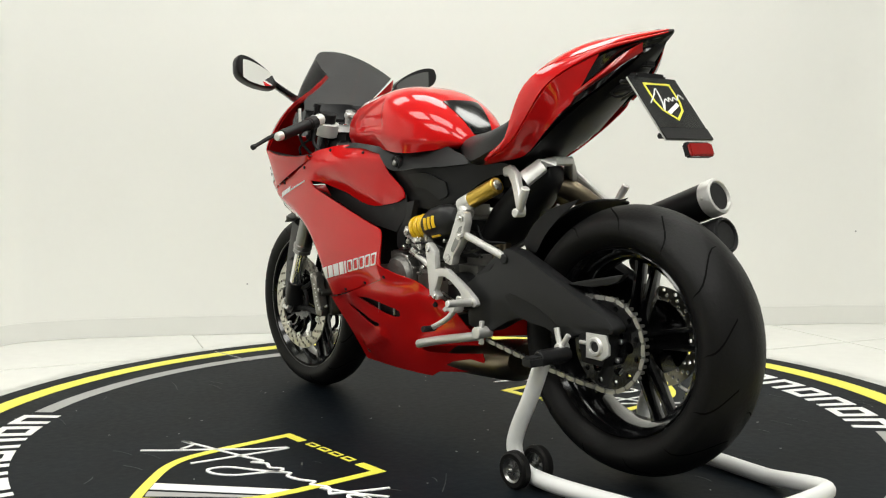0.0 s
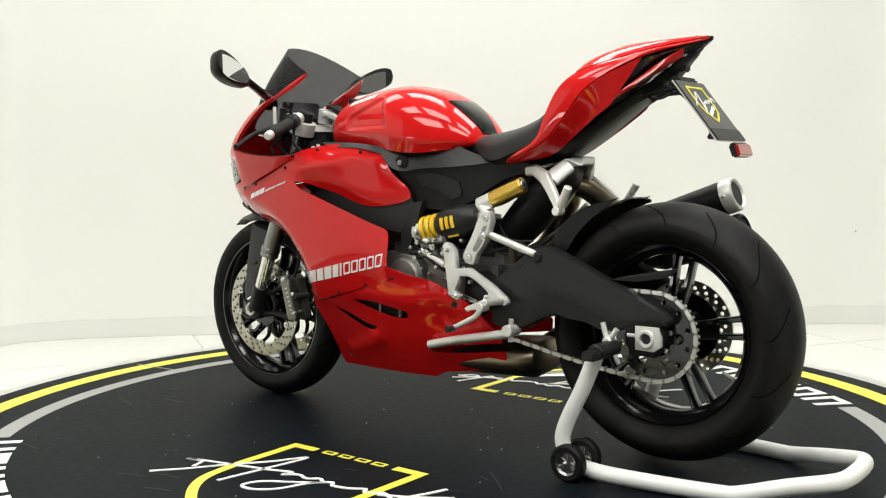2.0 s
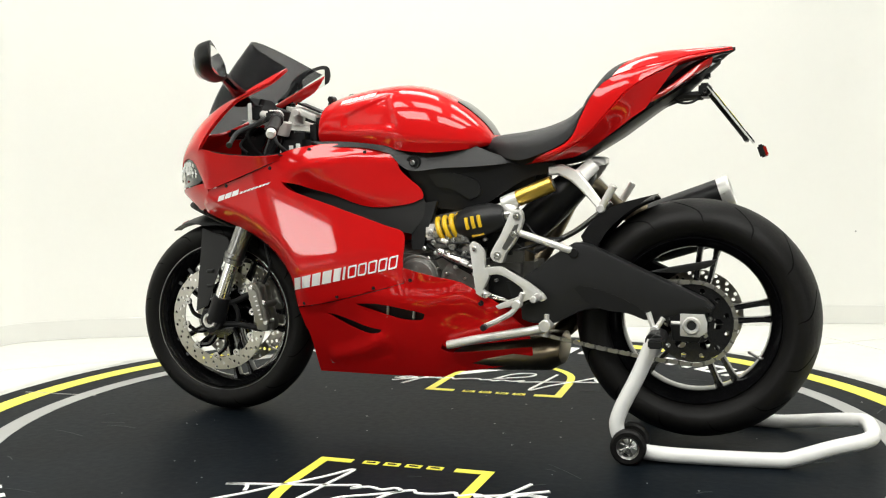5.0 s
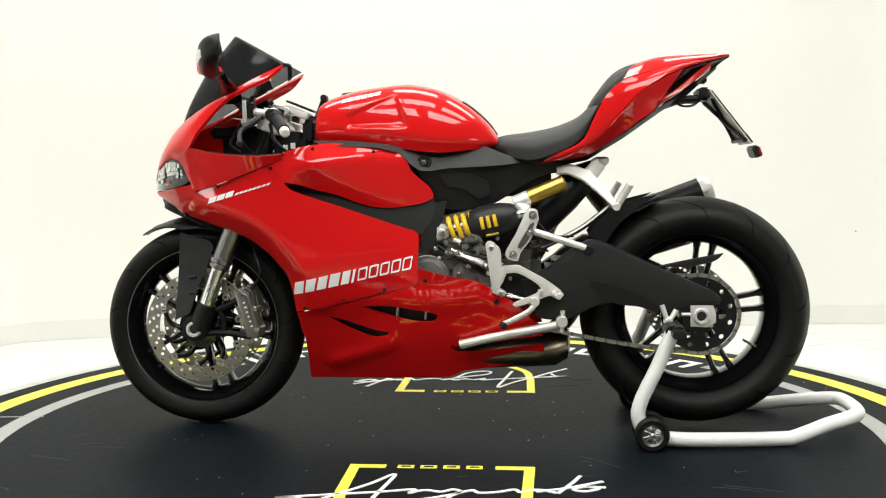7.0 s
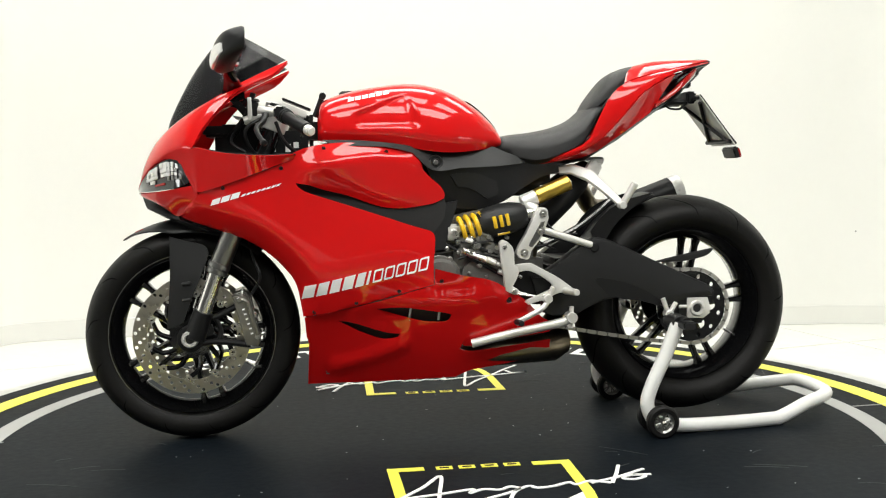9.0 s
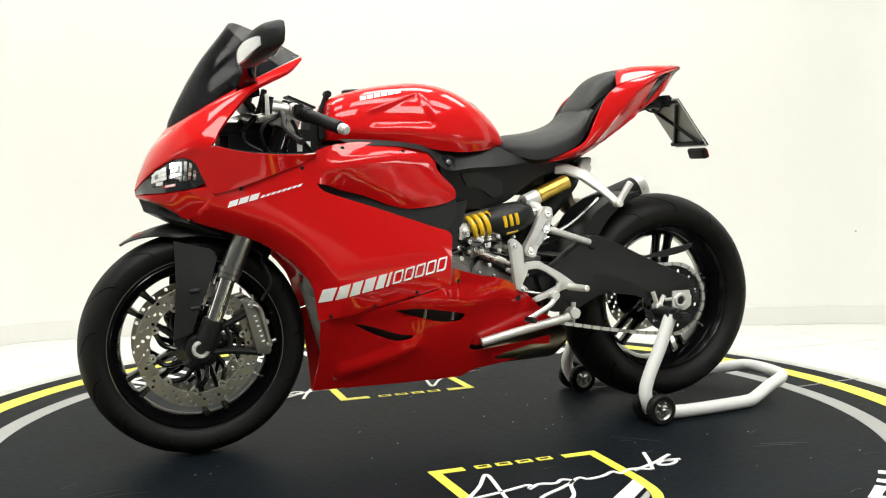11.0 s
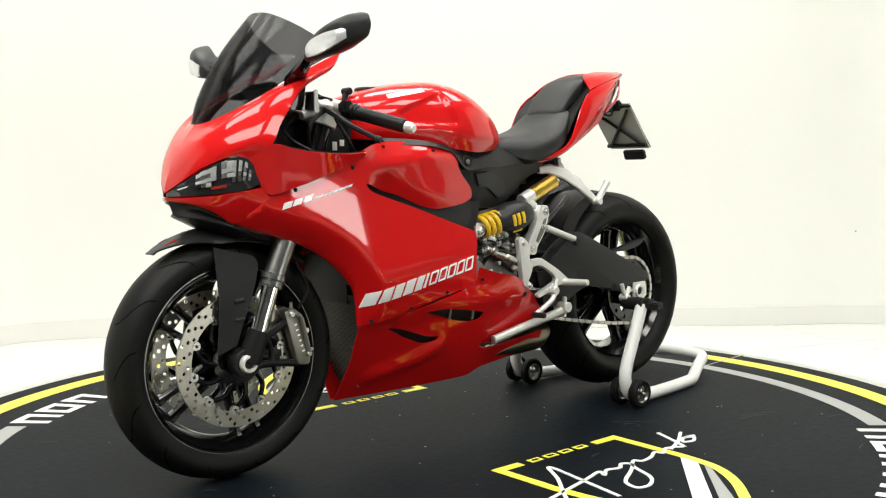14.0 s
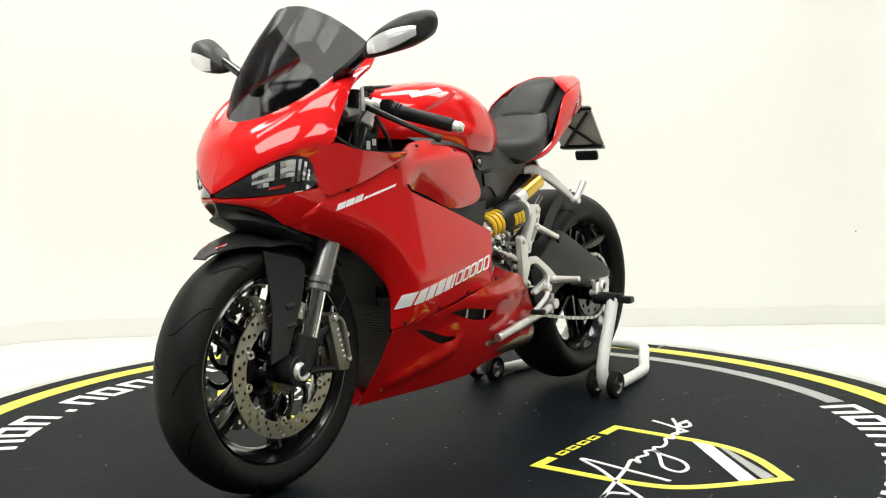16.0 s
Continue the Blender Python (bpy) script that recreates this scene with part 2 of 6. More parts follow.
def lathe(profile, c, axis="y", seg=64, closed=True, a0=0.0, a1=360.0):
    """Turns a profile of (radius, offset along the axis) round an axis through c."""
    bm = bmesh.new()
    full = abs(a1 - a0) >= 360
    angles = np.radians(np.linspace(a0, a1, seg + (0 if full else 1), not full))
    R = []
    for a in angles:
        ring = []
        for r, o in profile:
            p = (r * math.cos(a), o, r * math.sin(a)) if axis == "y" else (r * math.cos(a), r * math.sin(a), o)
            ring.append(bm.verts.new((c[0] + p[0], c[1] + p[1], c[2] + p[2])))
        R.append(ring)
    k, m = len(profile), len(R)
    for i in range(m if full else m - 1):
        a, b = R[i], R[(i + 1) % m]
        for j in range(k if closed else k - 1):
            q = (a[j], a[(j + 1) % k], b[(j + 1) % k], b[j])
            bm.faces.new(q)
    if not full and closed:
        bm.faces.new(R[0])
        bm.faces.new(R[-1][::-1])
    return bm


def rod(a, b, r, seg=20, lip=0.002):
    """A straight bar with softened ends; r may taper."""
    a, b = np.array(a, float), np.array(b, float)
    d = (b - a) / np.linalg.norm(b - a)
    r0, r1 = r if isinstance(r, tuple) else (r, r)
    lip = min(lip, r0 * 0.4, r1 * 0.4)
    P = [a, a + d * lip, b - d * lip, b]
    ref = np.cross(d, (0, 0, 1) if abs(d[2]) < 0.9 else (1, 0, 0))
    ref /= np.linalg.norm(ref)
    w = np.cross(d, ref)
    return loft([[p + q * (ref * math.cos(t) + w * math.sin(t)) for t in np.linspace(0, 2 * math.pi, seg, False)] for p, q in zip(P, (r0 - lip, r0, r1, r1 - lip))])


def block(c, size, bevel=0.003, turn=None):
    bm = bmesh.new()
    bmesh.ops.create_cube(bm, size=1.0, matrix=Matrix.Diagonal((*size, 1)))
    if bevel:
        bmesh.ops.bevel(bm, geom=bm.edges[:], offset=bevel, segments=2, affect="EDGES")
    bmesh.ops.transform(bm, matrix=Matrix.Translation(c) @ (turn or Matrix()), verts=bm.verts)
    return bm


def circle(cx, cz, r, n=10, ph=0.0):
    return [(cx + r * math.cos(ph + 2 * math.pi * k / n), cz + r * math.sin(ph + 2 * math.pi * k / n)) for k in range(n)]


def both(pts):
    return [(x, -y, z) for x, y, z in pts]


# ---- room ----
FLOOR_Z = -0.055
ROOM = smooth([(-3.3, -0.6), (-2.55, 0.9), (-2.13, 1.62), (-1.9, 1.83), (-1.3, 1.93), (0.0, 2.01), (1.6, 2.05), (2.25, 2.0), (3.0, 1.3), (3.3, -0.6), (3.3, -3.0), (3.1, -5.5), (2.4, -6.1), (-2.4, -6.1), (-3.1, -5.5), (-3.3, -3.0)], 6, True)


def wall_run(loop, z0, z1, thick, inset=0.0, closed=True):
    bm = bmesh.new()
    L = [np.array(p) for p in loop]
    k = len(L)
    rings = []
    for i in range(k):
        d = L[(i + 1) % k] - L[i - 1] if closed or 0 < i < k - 1 else (L[1] - L[0] if i == 0 else L[-1] - L[-2])
        nrm = np.array((d[1], -d[0])) / np.linalg.norm(d)
        a, b = L[i] + nrm * inset, L[i] + nrm * (inset - thick)
        rings.append([bm.verts.new((*a, z0)), bm.verts.new((*a, z1)), bm.verts.new((*b, z1)), bm.verts.new((*b, z0))])
    for i in range(k if closed else k - 1):
        a, b = rings[i], rings[(i + 1) % k]
        for j in range(4):
            bm.faces.new((a[j], a[(j + 1) % 4], b[(j + 1) % 4], b[j]))
    if not closed:
        bm.faces.new(rings[0])
        bm.faces.new(rings[-1][::-1])
    return bm


mid = min(range(len(ROOM)), key=lambda i: abs(ROOM[i][0]) + abs(ROOM[i][1] - 2.0))
ROOM = ROOM[mid:] + ROOM[:mid]
hi = next(i for i in range(len(ROOM)) if ROOM[i][1] < 0.42)
lo = next(i for i in range(1, len(ROOM)) if ROOM[-i][1] < -1.7)
STUDIO, BACK = ROOM[-lo:] + ROOM[:hi + 1], ROOM[hi:len(ROOM) - lo + 1]
tagged(part("wall_round", wall_run(STUDIO, FLOOR_Z, 3.0, 0.12, closed=False), WHITE_WALL), "smooth white painted curved studio wall", "wall", kind="structure")
# unseen added wall, grey so that the red lacquer reflects a dark room
tagged(part("unseen_grey_wall", wall_run(BACK, FLOOR_Z, 3.0, 0.12, closed=False), GREYWALL), "unseen grey wall, added to keep reflections dark", "wall", kind="structure")
tagged(part("baseboard", wall_run(ROOM, FLOOR_Z + 0.001, FLOOR_Z + 0.092, 0.012, 0.012), SKIRT), "low white skirting along the wall", "baseboard", kind="structure")
bm = bmesh.new()
bm.faces.new([bm.verts.new((p[0], p[1], FLOOR_Z - 0.006)) for p in ROOM])
bmesh.ops.solidify(bm, geom=bm.faces[:], thickness=-0.05)
floor = tagged(part("floor", bm, GROUT), "white polished tile floor with thin joints", "floor", kind="structure")
# unseen ceiling, darkened so that lamp reflections stand out
bm = bmesh.new()
bm.faces.new([bm.verts.new((p[0], p[1], 3.0)) for p in ROOM])
bmesh.ops.solidify(bm, geom=bm.faces[:], thickness=0.06)
tagged(part("ceiling", bm, CEIL), "unseen grey ceiling, kept dark for crisp reflections", "ceiling", kind="structure")
bm = block((0, 0, 0), (0.896, 0.896, 0.012), 0.002)
proto = None
TILE_TURN = pose(-0.15, 0.32, FLOOR_Z - 0.006, 0, 0, 21)
for i in range(-6, 6):
    for j in range(-6, 6):
        m = TILE_TURN @ pose(0.9 * i, 0.9 * j, 0)
        c = m.translation
        if not -4.0 < c.x < 4.0 or not -6.6 < c.y < 2.8:
            continue
        if proto is None:
            proto = part("tile", bm, TILE, floor)
            white, dark = proto.data, proto.data.copy()
            dark.materials[0] = DARKTILE
            ob = proto
        else:
            ob = new("tile", white)
            ob.parent = floor
        # white tiles where the floor shows; unseen near ones dark, for darker reflections
        ob.data = dark if c.y < -0.15 else white
        ob.matrix_basis = m


def ceiling_lamp(x, y, w, d):
    lamp = tagged(new("ceiling_lamp"), "flat rectangular white ceiling light panel", "lamp", "ceiling lights")
    lamp.location = (x, y, 2.95)
    a, b = w / 2 + 0.02, d / 2 + 0.03
    fr = merge(*[block((0, k * b, 0.02), (2 * a + 0.03, 0.03, 0.05)) for k in (-1, 1)], *[block((k * a, 0, 0.02), (0.03, 2 * b - 0.03, 0.05)) for k in (-1, 1)])
    part("frame", fr, SKIRT, lamp)
    part("diffuser", block((0, 0, 0.025), (2 * a - 0.03, 2 * b - 0.03, 0.02), 0.002), LAMP, lamp, "glowing white diffuser")


for lx, ly, lw, ld, watts in LIGHTS:
    ceiling_lamp(lx, ly, lw, ld)
# frames and glowing faces of the added reflection panels
for k, (wx, wy, ws) in enumerate(GLOW_PANELS):
    win = tagged(new("window_%d" % (k + 1)), "unseen bright panel with a thin white frame, added for reflections", "window", kind="structure")
    win.location = (wx, wy, 0.35)
    part("window_frame", merge(*[block((0.02 * -ws, 0, z), (0.05, 1.2, 0.05)) for z in (-0.165, 0.165)], *[block((0.02 * -ws, y, 0), (0.05, 0.05, 0.28)) for y in (-0.575, 0.575)]), SKIRT, win)
    part("glow_face", block((0.03 * -ws, 0, 0), (0.01, 1.1, 0.28), 0.001), PANEL_FACE, win, "glowing face of the added panel")

# ---- turntable ----
CX, CY = -0.036, -0.002  # the mat lies a little off the axis
table = tagged(new("turntable"), "round rotating display platform under a printed dark mat", "turntable")


def ring(r0, r1, z0, z1, a0=0.0, a1=360.0, seg=160):
    return lathe([(r0, z0), (r1, z0), (r1, z1), (r0, z1)], (CX, CY, 0), "z", seg, True, a0, a1)


def disc(r, z0, z1, seg=160):
    bm = bmesh.new()
    a = [bm.verts.new((CX + r * math.cos(t), CY + r * math.sin(t), z0)) for t in np.linspace(0, 2 * math.pi, seg, False)]
    b = [bm.verts.new((v.co.x, v.co.y, z1)) for v in a]
    bm.faces.new(a[::-1])
    bm.faces.new(b)
    for i in range(seg):
        j = (i + 1) % seg
        bm.faces.new((a[i], a[j], b[j], b[i]))
    return bm


part("platform", disc(1.585, FLOOR_Z + 0.012, -0.006), BLACK, table)
part("edging", ring(1.540, 1.602, -0.030, -0.001), RIM, table, "scuffed pale grey edge trim")
part("mat", disc(1.543, -0.006, 0.0), MATTE, table, "dark blue-grey vinyl mat")
part("outer_ring", ring(1.396, 1.466, -0.002, 0.0012), YELLOW, table, "bright yellow printed ring")
for a in (-43, 137):
    part("inner_arc", ring(1.234, 1.293, -0.002, 0.0012, a, a + 86, 60), GREYPRINT, table, "grey printed arc")


def flat(poly, z0=-0.002, z1=0.0012):
    """A print on the mat: an outline in (x, y)."""
    bm = bmesh.new()
    a = [bm.verts.new((p[0], p[1], z0)) for p in poly]
    b = [bm.verts.new((p[0], p[1], z1)) for p in poly]
    bm.faces.new(a[::-1])
    bm.faces.new(b)
    for i in range(len(poly)):
        j = (i + 1) % len(poly)
        bm.faces.new((a[i], a[j], b[j], b[i]))
    return bm


def stripe(pts, w, z1=0.0012, n=6):
    """A flat printed stroke of width w along a curve in (x, y)."""
    P = smooth(pts, n) if len(pts) > 2 else [np.array(p, float) for p in pts]
    L, R = [], []
    for i, p in enumerate(P):
        d = P[min(i + 1, len(P) - 1)] - P[max(i - 1, 0)]
        d = np.array((-d[1], d[0])) / (np.linalg.norm(d) + 1e-9) * w / 2
        L.append(p + d), R.append(p - d)
    bm = bmesh.new()
    lo = [[bm.verts.new((q[0], q[1], z)) for q in S] for S in (L, R) for z in (-0.002, z1)]
    a0, a1, b0, b1 = lo
    for i in range(len(P) - 1):
        for s in ((a1, b1), (b0, a0), (a0, a1), (b1, b0)):
            bm.faces.new((s[0][i], s[0][i + 1], s[1][i + 1], s[1][i]))
    return bm


def emblem(turn):
    """Shield with slanting stripes, two rows of bars and a flowing stroke; printed on the mat."""
    T = lambda pts: [(0.016 + (x - 0.016) * math.cos(turn) - (y + 0.003) * math.sin(turn), (x - 0.016) * math.sin(turn) + (y + 0.003) * math.cos(turn) - 0.003) for x, y in pts]
    def band(pts, w):
        """An open outline of width w with mitred corners, as one flat piece."""
        P = [np.array(p, float) for p in pts]
        L, R = [], []
        for i, p in enumerate(P):
            a = p - P[i - 1] if i else P[1] - p
            b = P[i + 1] - p if i + 1 < len(P) else p - P[i - 1]
            a, b = a / np.linalg.norm(a), b / np.linalg.norm(b)
            n = np.array((-a[1] - b[1], a[0] + b[0]))
            n = n / np.linalg.norm(n)
            n *= 0.5 * w / max(0.35, n @ np.array((-a[1], a[0])))
            L.append(p + n), R.append(p - n)
        bm = bmesh.new()
        rows = [[bm.verts.new((*q, z)) for q in T(S)] for S in (L, R) for z in (-0.002, 0.0012)]
        a0, a1, b0, b1 = rows
        for i in range(len(P) - 1):
            for u, v in ((a1, b1), (b0, a0), (a0, a1), (b1, b0)):
                bm.faces.new((u[i], u[i + 1], v[i + 1], v[i]))
        for k in (0, -1):
            bm.faces.new((a0[k], a1[k], b1[k], b0[k]))
        return bm
    left = [(-0.128, -0.424), (-0.208, -0.424), (-0.207, -0.62)] + [tuple(p) for p in smooth([(-0.207, -0.62), (-0.192, -0.738), (-0.150, -0.815), (-0.068, -0.892), (0.034, -0.976)], 6)][1:]
    right = [tuple(p) for p in smooth([(0.034, -0.976), (0.148, -0.868), (0.210, -0.770), (0.229, -0.663)], 6)] + [(0.236, -0.426), (0.150, -0.426)]
    part("shield_outline", band(left + right[1:], 0.027), YELLOW, table, "yellow printed shield outline")
    part("shield_stripe", flat(T([(0.214, -0.664), (0.208, -0.722), (-0.012, -0.918), (-0.048, -0.890)])), WHITEPRINT, table, "white slanting stripe")
    part("shield_stripe", flat(T([(0.205, -0.742), (0.190, -0.776), (0.030, -0.948), (0.000, -0.928)])), GREYPRINT, table, "grey slanting stripe")
    for k in range(4):
        x = -0.098 + 0.058 * k
        part("print_bar", flat(T([(x, -0.412), (x + 0.042, -0.412), (x + 0.042, -0.436), (x, -0.436)])), YELLOW, table)
        part("print_bar_gap", flat(T([(x + 0.009, -0.4195), (x + 0.033, -0.4195), (x + 0.033, -0.4285), (x + 0.009, -0.4285)]), 0.0008, 0.0018), MATTE, table)
    s1 = [(-0.140, -0.754), (-0.116, -0.62), (-0.096, -0.49), (-0.150, -0.57), (-0.225, -0.66), (-0.280, -0.735), (-0.341, -0.804)]
    s2 = [(-0.281, -0.715), (-0.300, -0.672), (-0.350, -0.677), (-0.226, -0.648), (-0.110, -0.622), (-0.035, -0.602), (-0.045, -0.628), (-0.010, -0.606), (0.028, -0.616), (0.056, -0.598), (0.074, -0.618), (0.030, -0.650), (-0.047, -0.695), (-0.062, -0.742), (-0.022, -0.748), (0.026, -0.712), (0.060, -0.636), (0.100, -0.602), (0.118, -0.618), (0.160, -0.612), (0.200, -0.592), (0.215, -0.610), (0.255, -0.590), (0.300, -0.612)]
    s3 = [(0.370, -0.562), (0.398, -0.574), (0.366, -0.596), (0.338, -0.584), (0.370, -0.562), (0.415, -0.566)]
    part("flowing_stroke", merge(*[stripe(T(s), 0.0095, 0.0022) for s in (s1, s2, s3)], stripe(T([(0.359, -0.482), (0.334, -0.545), (0.300, -0.617)]), 0.0095, 0.0024), stripe(T([(0.250, -0.606), (0.33, -0.572), (0.411, -0.522)]), 0.0095, 0.0026)), WHITEPRINT, table, "white hand-drawn flowing line")


emblem(0.0)
emblem(math.pi)
# a row of plain marks, one for each character, on two sides of the ring
for base in (-90.0, 90.0):
    for k in range(15):
        a = base + (k - 7) * 6.12
        if k == 11:
            part("print_mark", ring(1.185, 1.215, -0.002, 0.0012, a - 0.6, a + 0.6, 3), WHITEPRINT, table)
            continue
        h = 2.35
        bars = [ring(1.185, 1.305, -0.002, 0.0012, a - h, a - h + 1.25, 4), ring(1.185, 1.305, -0.002, 0.0012, a + h - 1.25, a + h, 4), ring(1.280, 1.305, -0.002, 0.0012, a - h + 1.2, a + h - 1.2, 4)]
        if k % 2:
            bars.append(ring(1.185, 1.210, -0.002, 0.0012, a - h + 1.2, a + h - 1.2, 4))
        part("print_mark", merge(*bars), WHITEPRINT, table)
# pale scuffs and a cut line in the mat
rnd = random.Random(4)
bms = []
for _ in range(70):
    r, a = 1.35 * math.sqrt(rnd.random()), rnd.random() * 6.283
    x, y, b, ln = r * math.cos(a), r * math.sin(a), rnd.random() * 3.1, 0.002 + 0.004 * rnd.random()
    bms.append(stripe([(x, y), (x + ln * math.cos(b), y + ln * math.sin(b))], 0.002 + 0.0015 * rnd.random(), 0.0009))
tagged(part("speck", merge(*bms), GREYPRINT, table, "pale dust specks"), kind="stuff")
# faint drag marks of tyres and boots
bms = []
for _ in range(46):
    r, a = 0.35 + 0.95 * math.sqrt(rnd.random()), rnd.random() * 6.283
    x, y, b, ln = r * math.cos(a), r * math.sin(a), rnd.gauss(0.0, 0.5), 0.03 + 0.12 * rnd.random()
    bms.append(stripe([(x, y), (x + 0.5 * ln * math.cos(b), y + 0.5 * ln * math.sin(b) + 0.004), (x + ln * math.cos(b), y + ln * math.sin(b))], 0.0012 + 0.0015 * rnd.random(), 0.0007))
tagged(part("drag_mark", merge(*bms), SCUFF, table, "faint grey drag marks"), kind="stuff")
for x in (-1, 1):
    part("seam_line", stripe([(1.26 * x, -0.028 * x), (1.53 * x, -0.010 * x)], 0.005, 0.0018), GREYPRINT, table)

for mx, my, mz in ((2.01, 2.02, 0.41), (-0.98, 1.955, 0.19)):
    tagged(part("wall_mark", lathe([(0.0005, -0.001), (0.0042, -0.001), (0.0042, 0.001), (0.0005, 0.001)], (mx, my, mz), "y", 10), GREYPRINT), "small grey scuff on the white wall", "scuff", kind="structure")

# ---- paddock stand ----
stand = tagged(new("paddock_stand"), "white tubular rear paddock stand on small black wheels", "paddock stand")
SR = 0.0195
frame_path = [(0.612, -0.232, 0.315), (0.575, -0.234, 0.225), (0.532, -0.238, 0.135), (0.522, -0.24, 0.085), (0.548, -0.238, 0.040), (0.62, -0.234, 0.025), (0.76, -0.22, 0.021), (0.90, -0.20, 0.020), (0.945, -0.19, 0.023), (1.04, -0.145, 0.045), (1.12, -0.108, 0.060), (1.145, -0.06, 0.064)]
part("frame", tube(frame_path + [(x, -y, z) for x, y, z in frame_path[::-1]], SR, 16, 5), STANDW, stand, "white powder-coated bent tube")
for s in (-1, 1):
    part("support_arm", merge(rod((0.612, s * 0.245, 0.315), (0.612, s * 0.165, 0.315), 0.020), rod((0.625, s * 0.262, 0.318), (0.625, s * 0.165, 0.318), 0.017)), BLACK, stand, "black rubber-covered support arm")
    part("end_plug", block((0.622, s * 0.272, 0.315), (0.035, 0.05, 0.022), 0.004), SATIN, stand)
    part("axle", rod((0.555, s * 0.290, 0.046), (0.555, s * 0.18, 0.046), 0.006), STEEL, stand)
    for y in (0.270, 0.196):
        c = (0.555, s * y, 0.046)
        w = part("castor_wheel", lathe([(0.028, -0.012), (0.040, -0.013), (0.0455, -0.008), (0.0455, 0.008), (0.040, 0.013), (0.028, 0.012)], c, "y", 32), RUBBER, stand, "small black rubber wheel")
        sp = [lathe([(0.024, -0.008), (0.029, -0.013), (0.029, 0.013), (0.024, 0.008)], c, "y", 32), rod((c[0], c[1] - 0.016, c[2]), (c[0], c[1] + 0.016, c[2]), 0.007)]
        for k in range(5):
            a = 2 * math.pi * k / 5
            for d in (-0.22, 0.22):
                sp.append(rod((c[0] + 0.006 * math.cos(a), c[1], c[2] + 0.006 * math.sin(a)), (c[0] + 0.026 * math.cos(a + d), c[1], c[2] + 0.026 * math.sin(a + d)), 0.0022, 6))
        part("wheel_centre", merge(*sp), GREYTUBE, w, "grey star-spoked wheel centre")

# ---- motorcycle ----
bike = tagged(new("motorcycle"), "red sports motorcycle with black wheels, raised on a rear stand", "motorcycle")
FA, RA = (-0.725, 0.0, 0.297), (0.703, 0.0, 0.342)


def wheel(name, c, R, prof, hw, rr, phase, hubw, front):
    cx, _, cz = c
    # barrel with lips
    lip = [(rr - 0.024, -hw + 0.014), (rr - 0.004, -hw + 0.004), (rr + 0.004, -hw), (rr + 0.004, -hw - 0.004), (rr - 0.006, -hw - 0.003), (rr - 0.016, -hw + 0.010), (rr - 0.030, -hw + 0.03), (rr - 0.034, 0)]
    inner = lip[4:] + [(r, -o) for r, o in lip[4:-1][::-1]]
    outer = [(rr - 0.002, hw), (rr - 0.022, hw - 0.03), (rr - 0.022, -hw + 0.03), (rr - 0.002, -hw)]
    bms = [lathe(inner + outer, c, "y", 72)]
    hub = [(0.022, -hubw), (0.034, -hubw), (0.040, -hubw + 0.012), (0.040, hubw - 0.012), (0.034, hubw), (0.022, hubw)]
    bms.append(lathe(hub, c, "y", 32))
    spokes = []
    for k in range(5):
        a = math.radians(phase + 72 * k)
        for s in (-1, 1):
            b0, b1 = a + s * 0.40, a + s * (0.115 if not front else 0.14)
            p0 = np.array((cx + 0.034 * math.cos(b0), 0, cz + 0.034 * math.sin(b0)))
            p1 = np.array((cx + (rr - 0.026) * math.cos(b1), 0, cz + (rr - 0.026) * math.sin(b1)))
            d = (p1 - p0) / np.linalg.norm(p1 - p0)
            q = np.array((-d[2], 0, d[0]))
            S = []
            for t, wd, ht in ((0, 0.011, 0.030), (0.45, 0.0075, 0.022), (0.85, 0.0075, 0.018), (1, 0.011, 0.022)):
                p = p0 + (p1 - p0) * t
                S.append([p + q * (wd * x) + np.array((0, ht * y, 0)) for x, y in ((-1, -0.6), (-0.5, -1), (0.5, -1), (1, -0.6), (1, 0.6), (0.5, 1), (-0.5, 1), (-1, 0.6))])
            spokes.append(loft(S))
    w = part(name, merge(*bms), GLOSSBLK, bike, "gloss black cast wheel with paired spokes")
    for sp in spokes:
        part("spoke", sp, GLOSSBLK, w)
    full = prof + [(r, -o) for r, o in prof[:-1][::-1]]
    ins = [(prof[0][0] - 0.002, -prof[0][1] + 0.012), (prof[0][0] + 0.02, -prof[0][1] + 0.02), (prof[0][0] + 0.02, prof[0][1] - 0.02), (prof[0][0] - 0.002, prof[0][1] - 0.012)]
    full = [tuple(p) for p in smooth(full, 3)]
    part("tyre", lathe(full + ins, c, "y", 120), RUBBER, w, "worn black road tyre", 50)
    # dark slivers on the tread paint the shade of curved grooves, both shoulders
    side = np.array(smooth(prof, 8))
    ang = np.arctan2(side[:, 1], side[:, 0] - (R - 0.10))
    gb = bmesh.new()
    n = 13
    for k in range(n):
        for s in (-1, 1):
            a0 = 2 * math.pi * (k + (0.5 if s > 0 else 0)) / n
            L = []
            for t in np.linspace(0.30, 0.98 if k % 2 else 0.8, 9):
                i = t * (len(side) - 1)
                j = int(i)
                r, o = side[j] + (side[min(j + 1, len(side) - 1)] - side[j]) * (i - j)
                a = a0 + 0.42 * (t - 0.3) ** 0.8 + 0.05 * math.sin(9 * t)
                wv = 0.0030 * math.sin(math.pi * (t - 0.28) / 0.74) / r + 0.0006
                L.append([((r + 0.0007) * math.cos(a + e), s * o * 1.004, (r + 0.0007) * math.sin(a + e)) for e in (-wv, wv)])
            V = [[gb.verts.new((cx + p[0], p[1], cz + p[2])) for p in q] for q in L]
            for u, v in zip(V, V[1:]):
                gb.faces.new((u[0], u[1], v[1], v[0]))
    tagged(part("painted_groove", gb, GROOVE, w, "thin dark slivers painted as curved tread grooves"), kind="stuff")
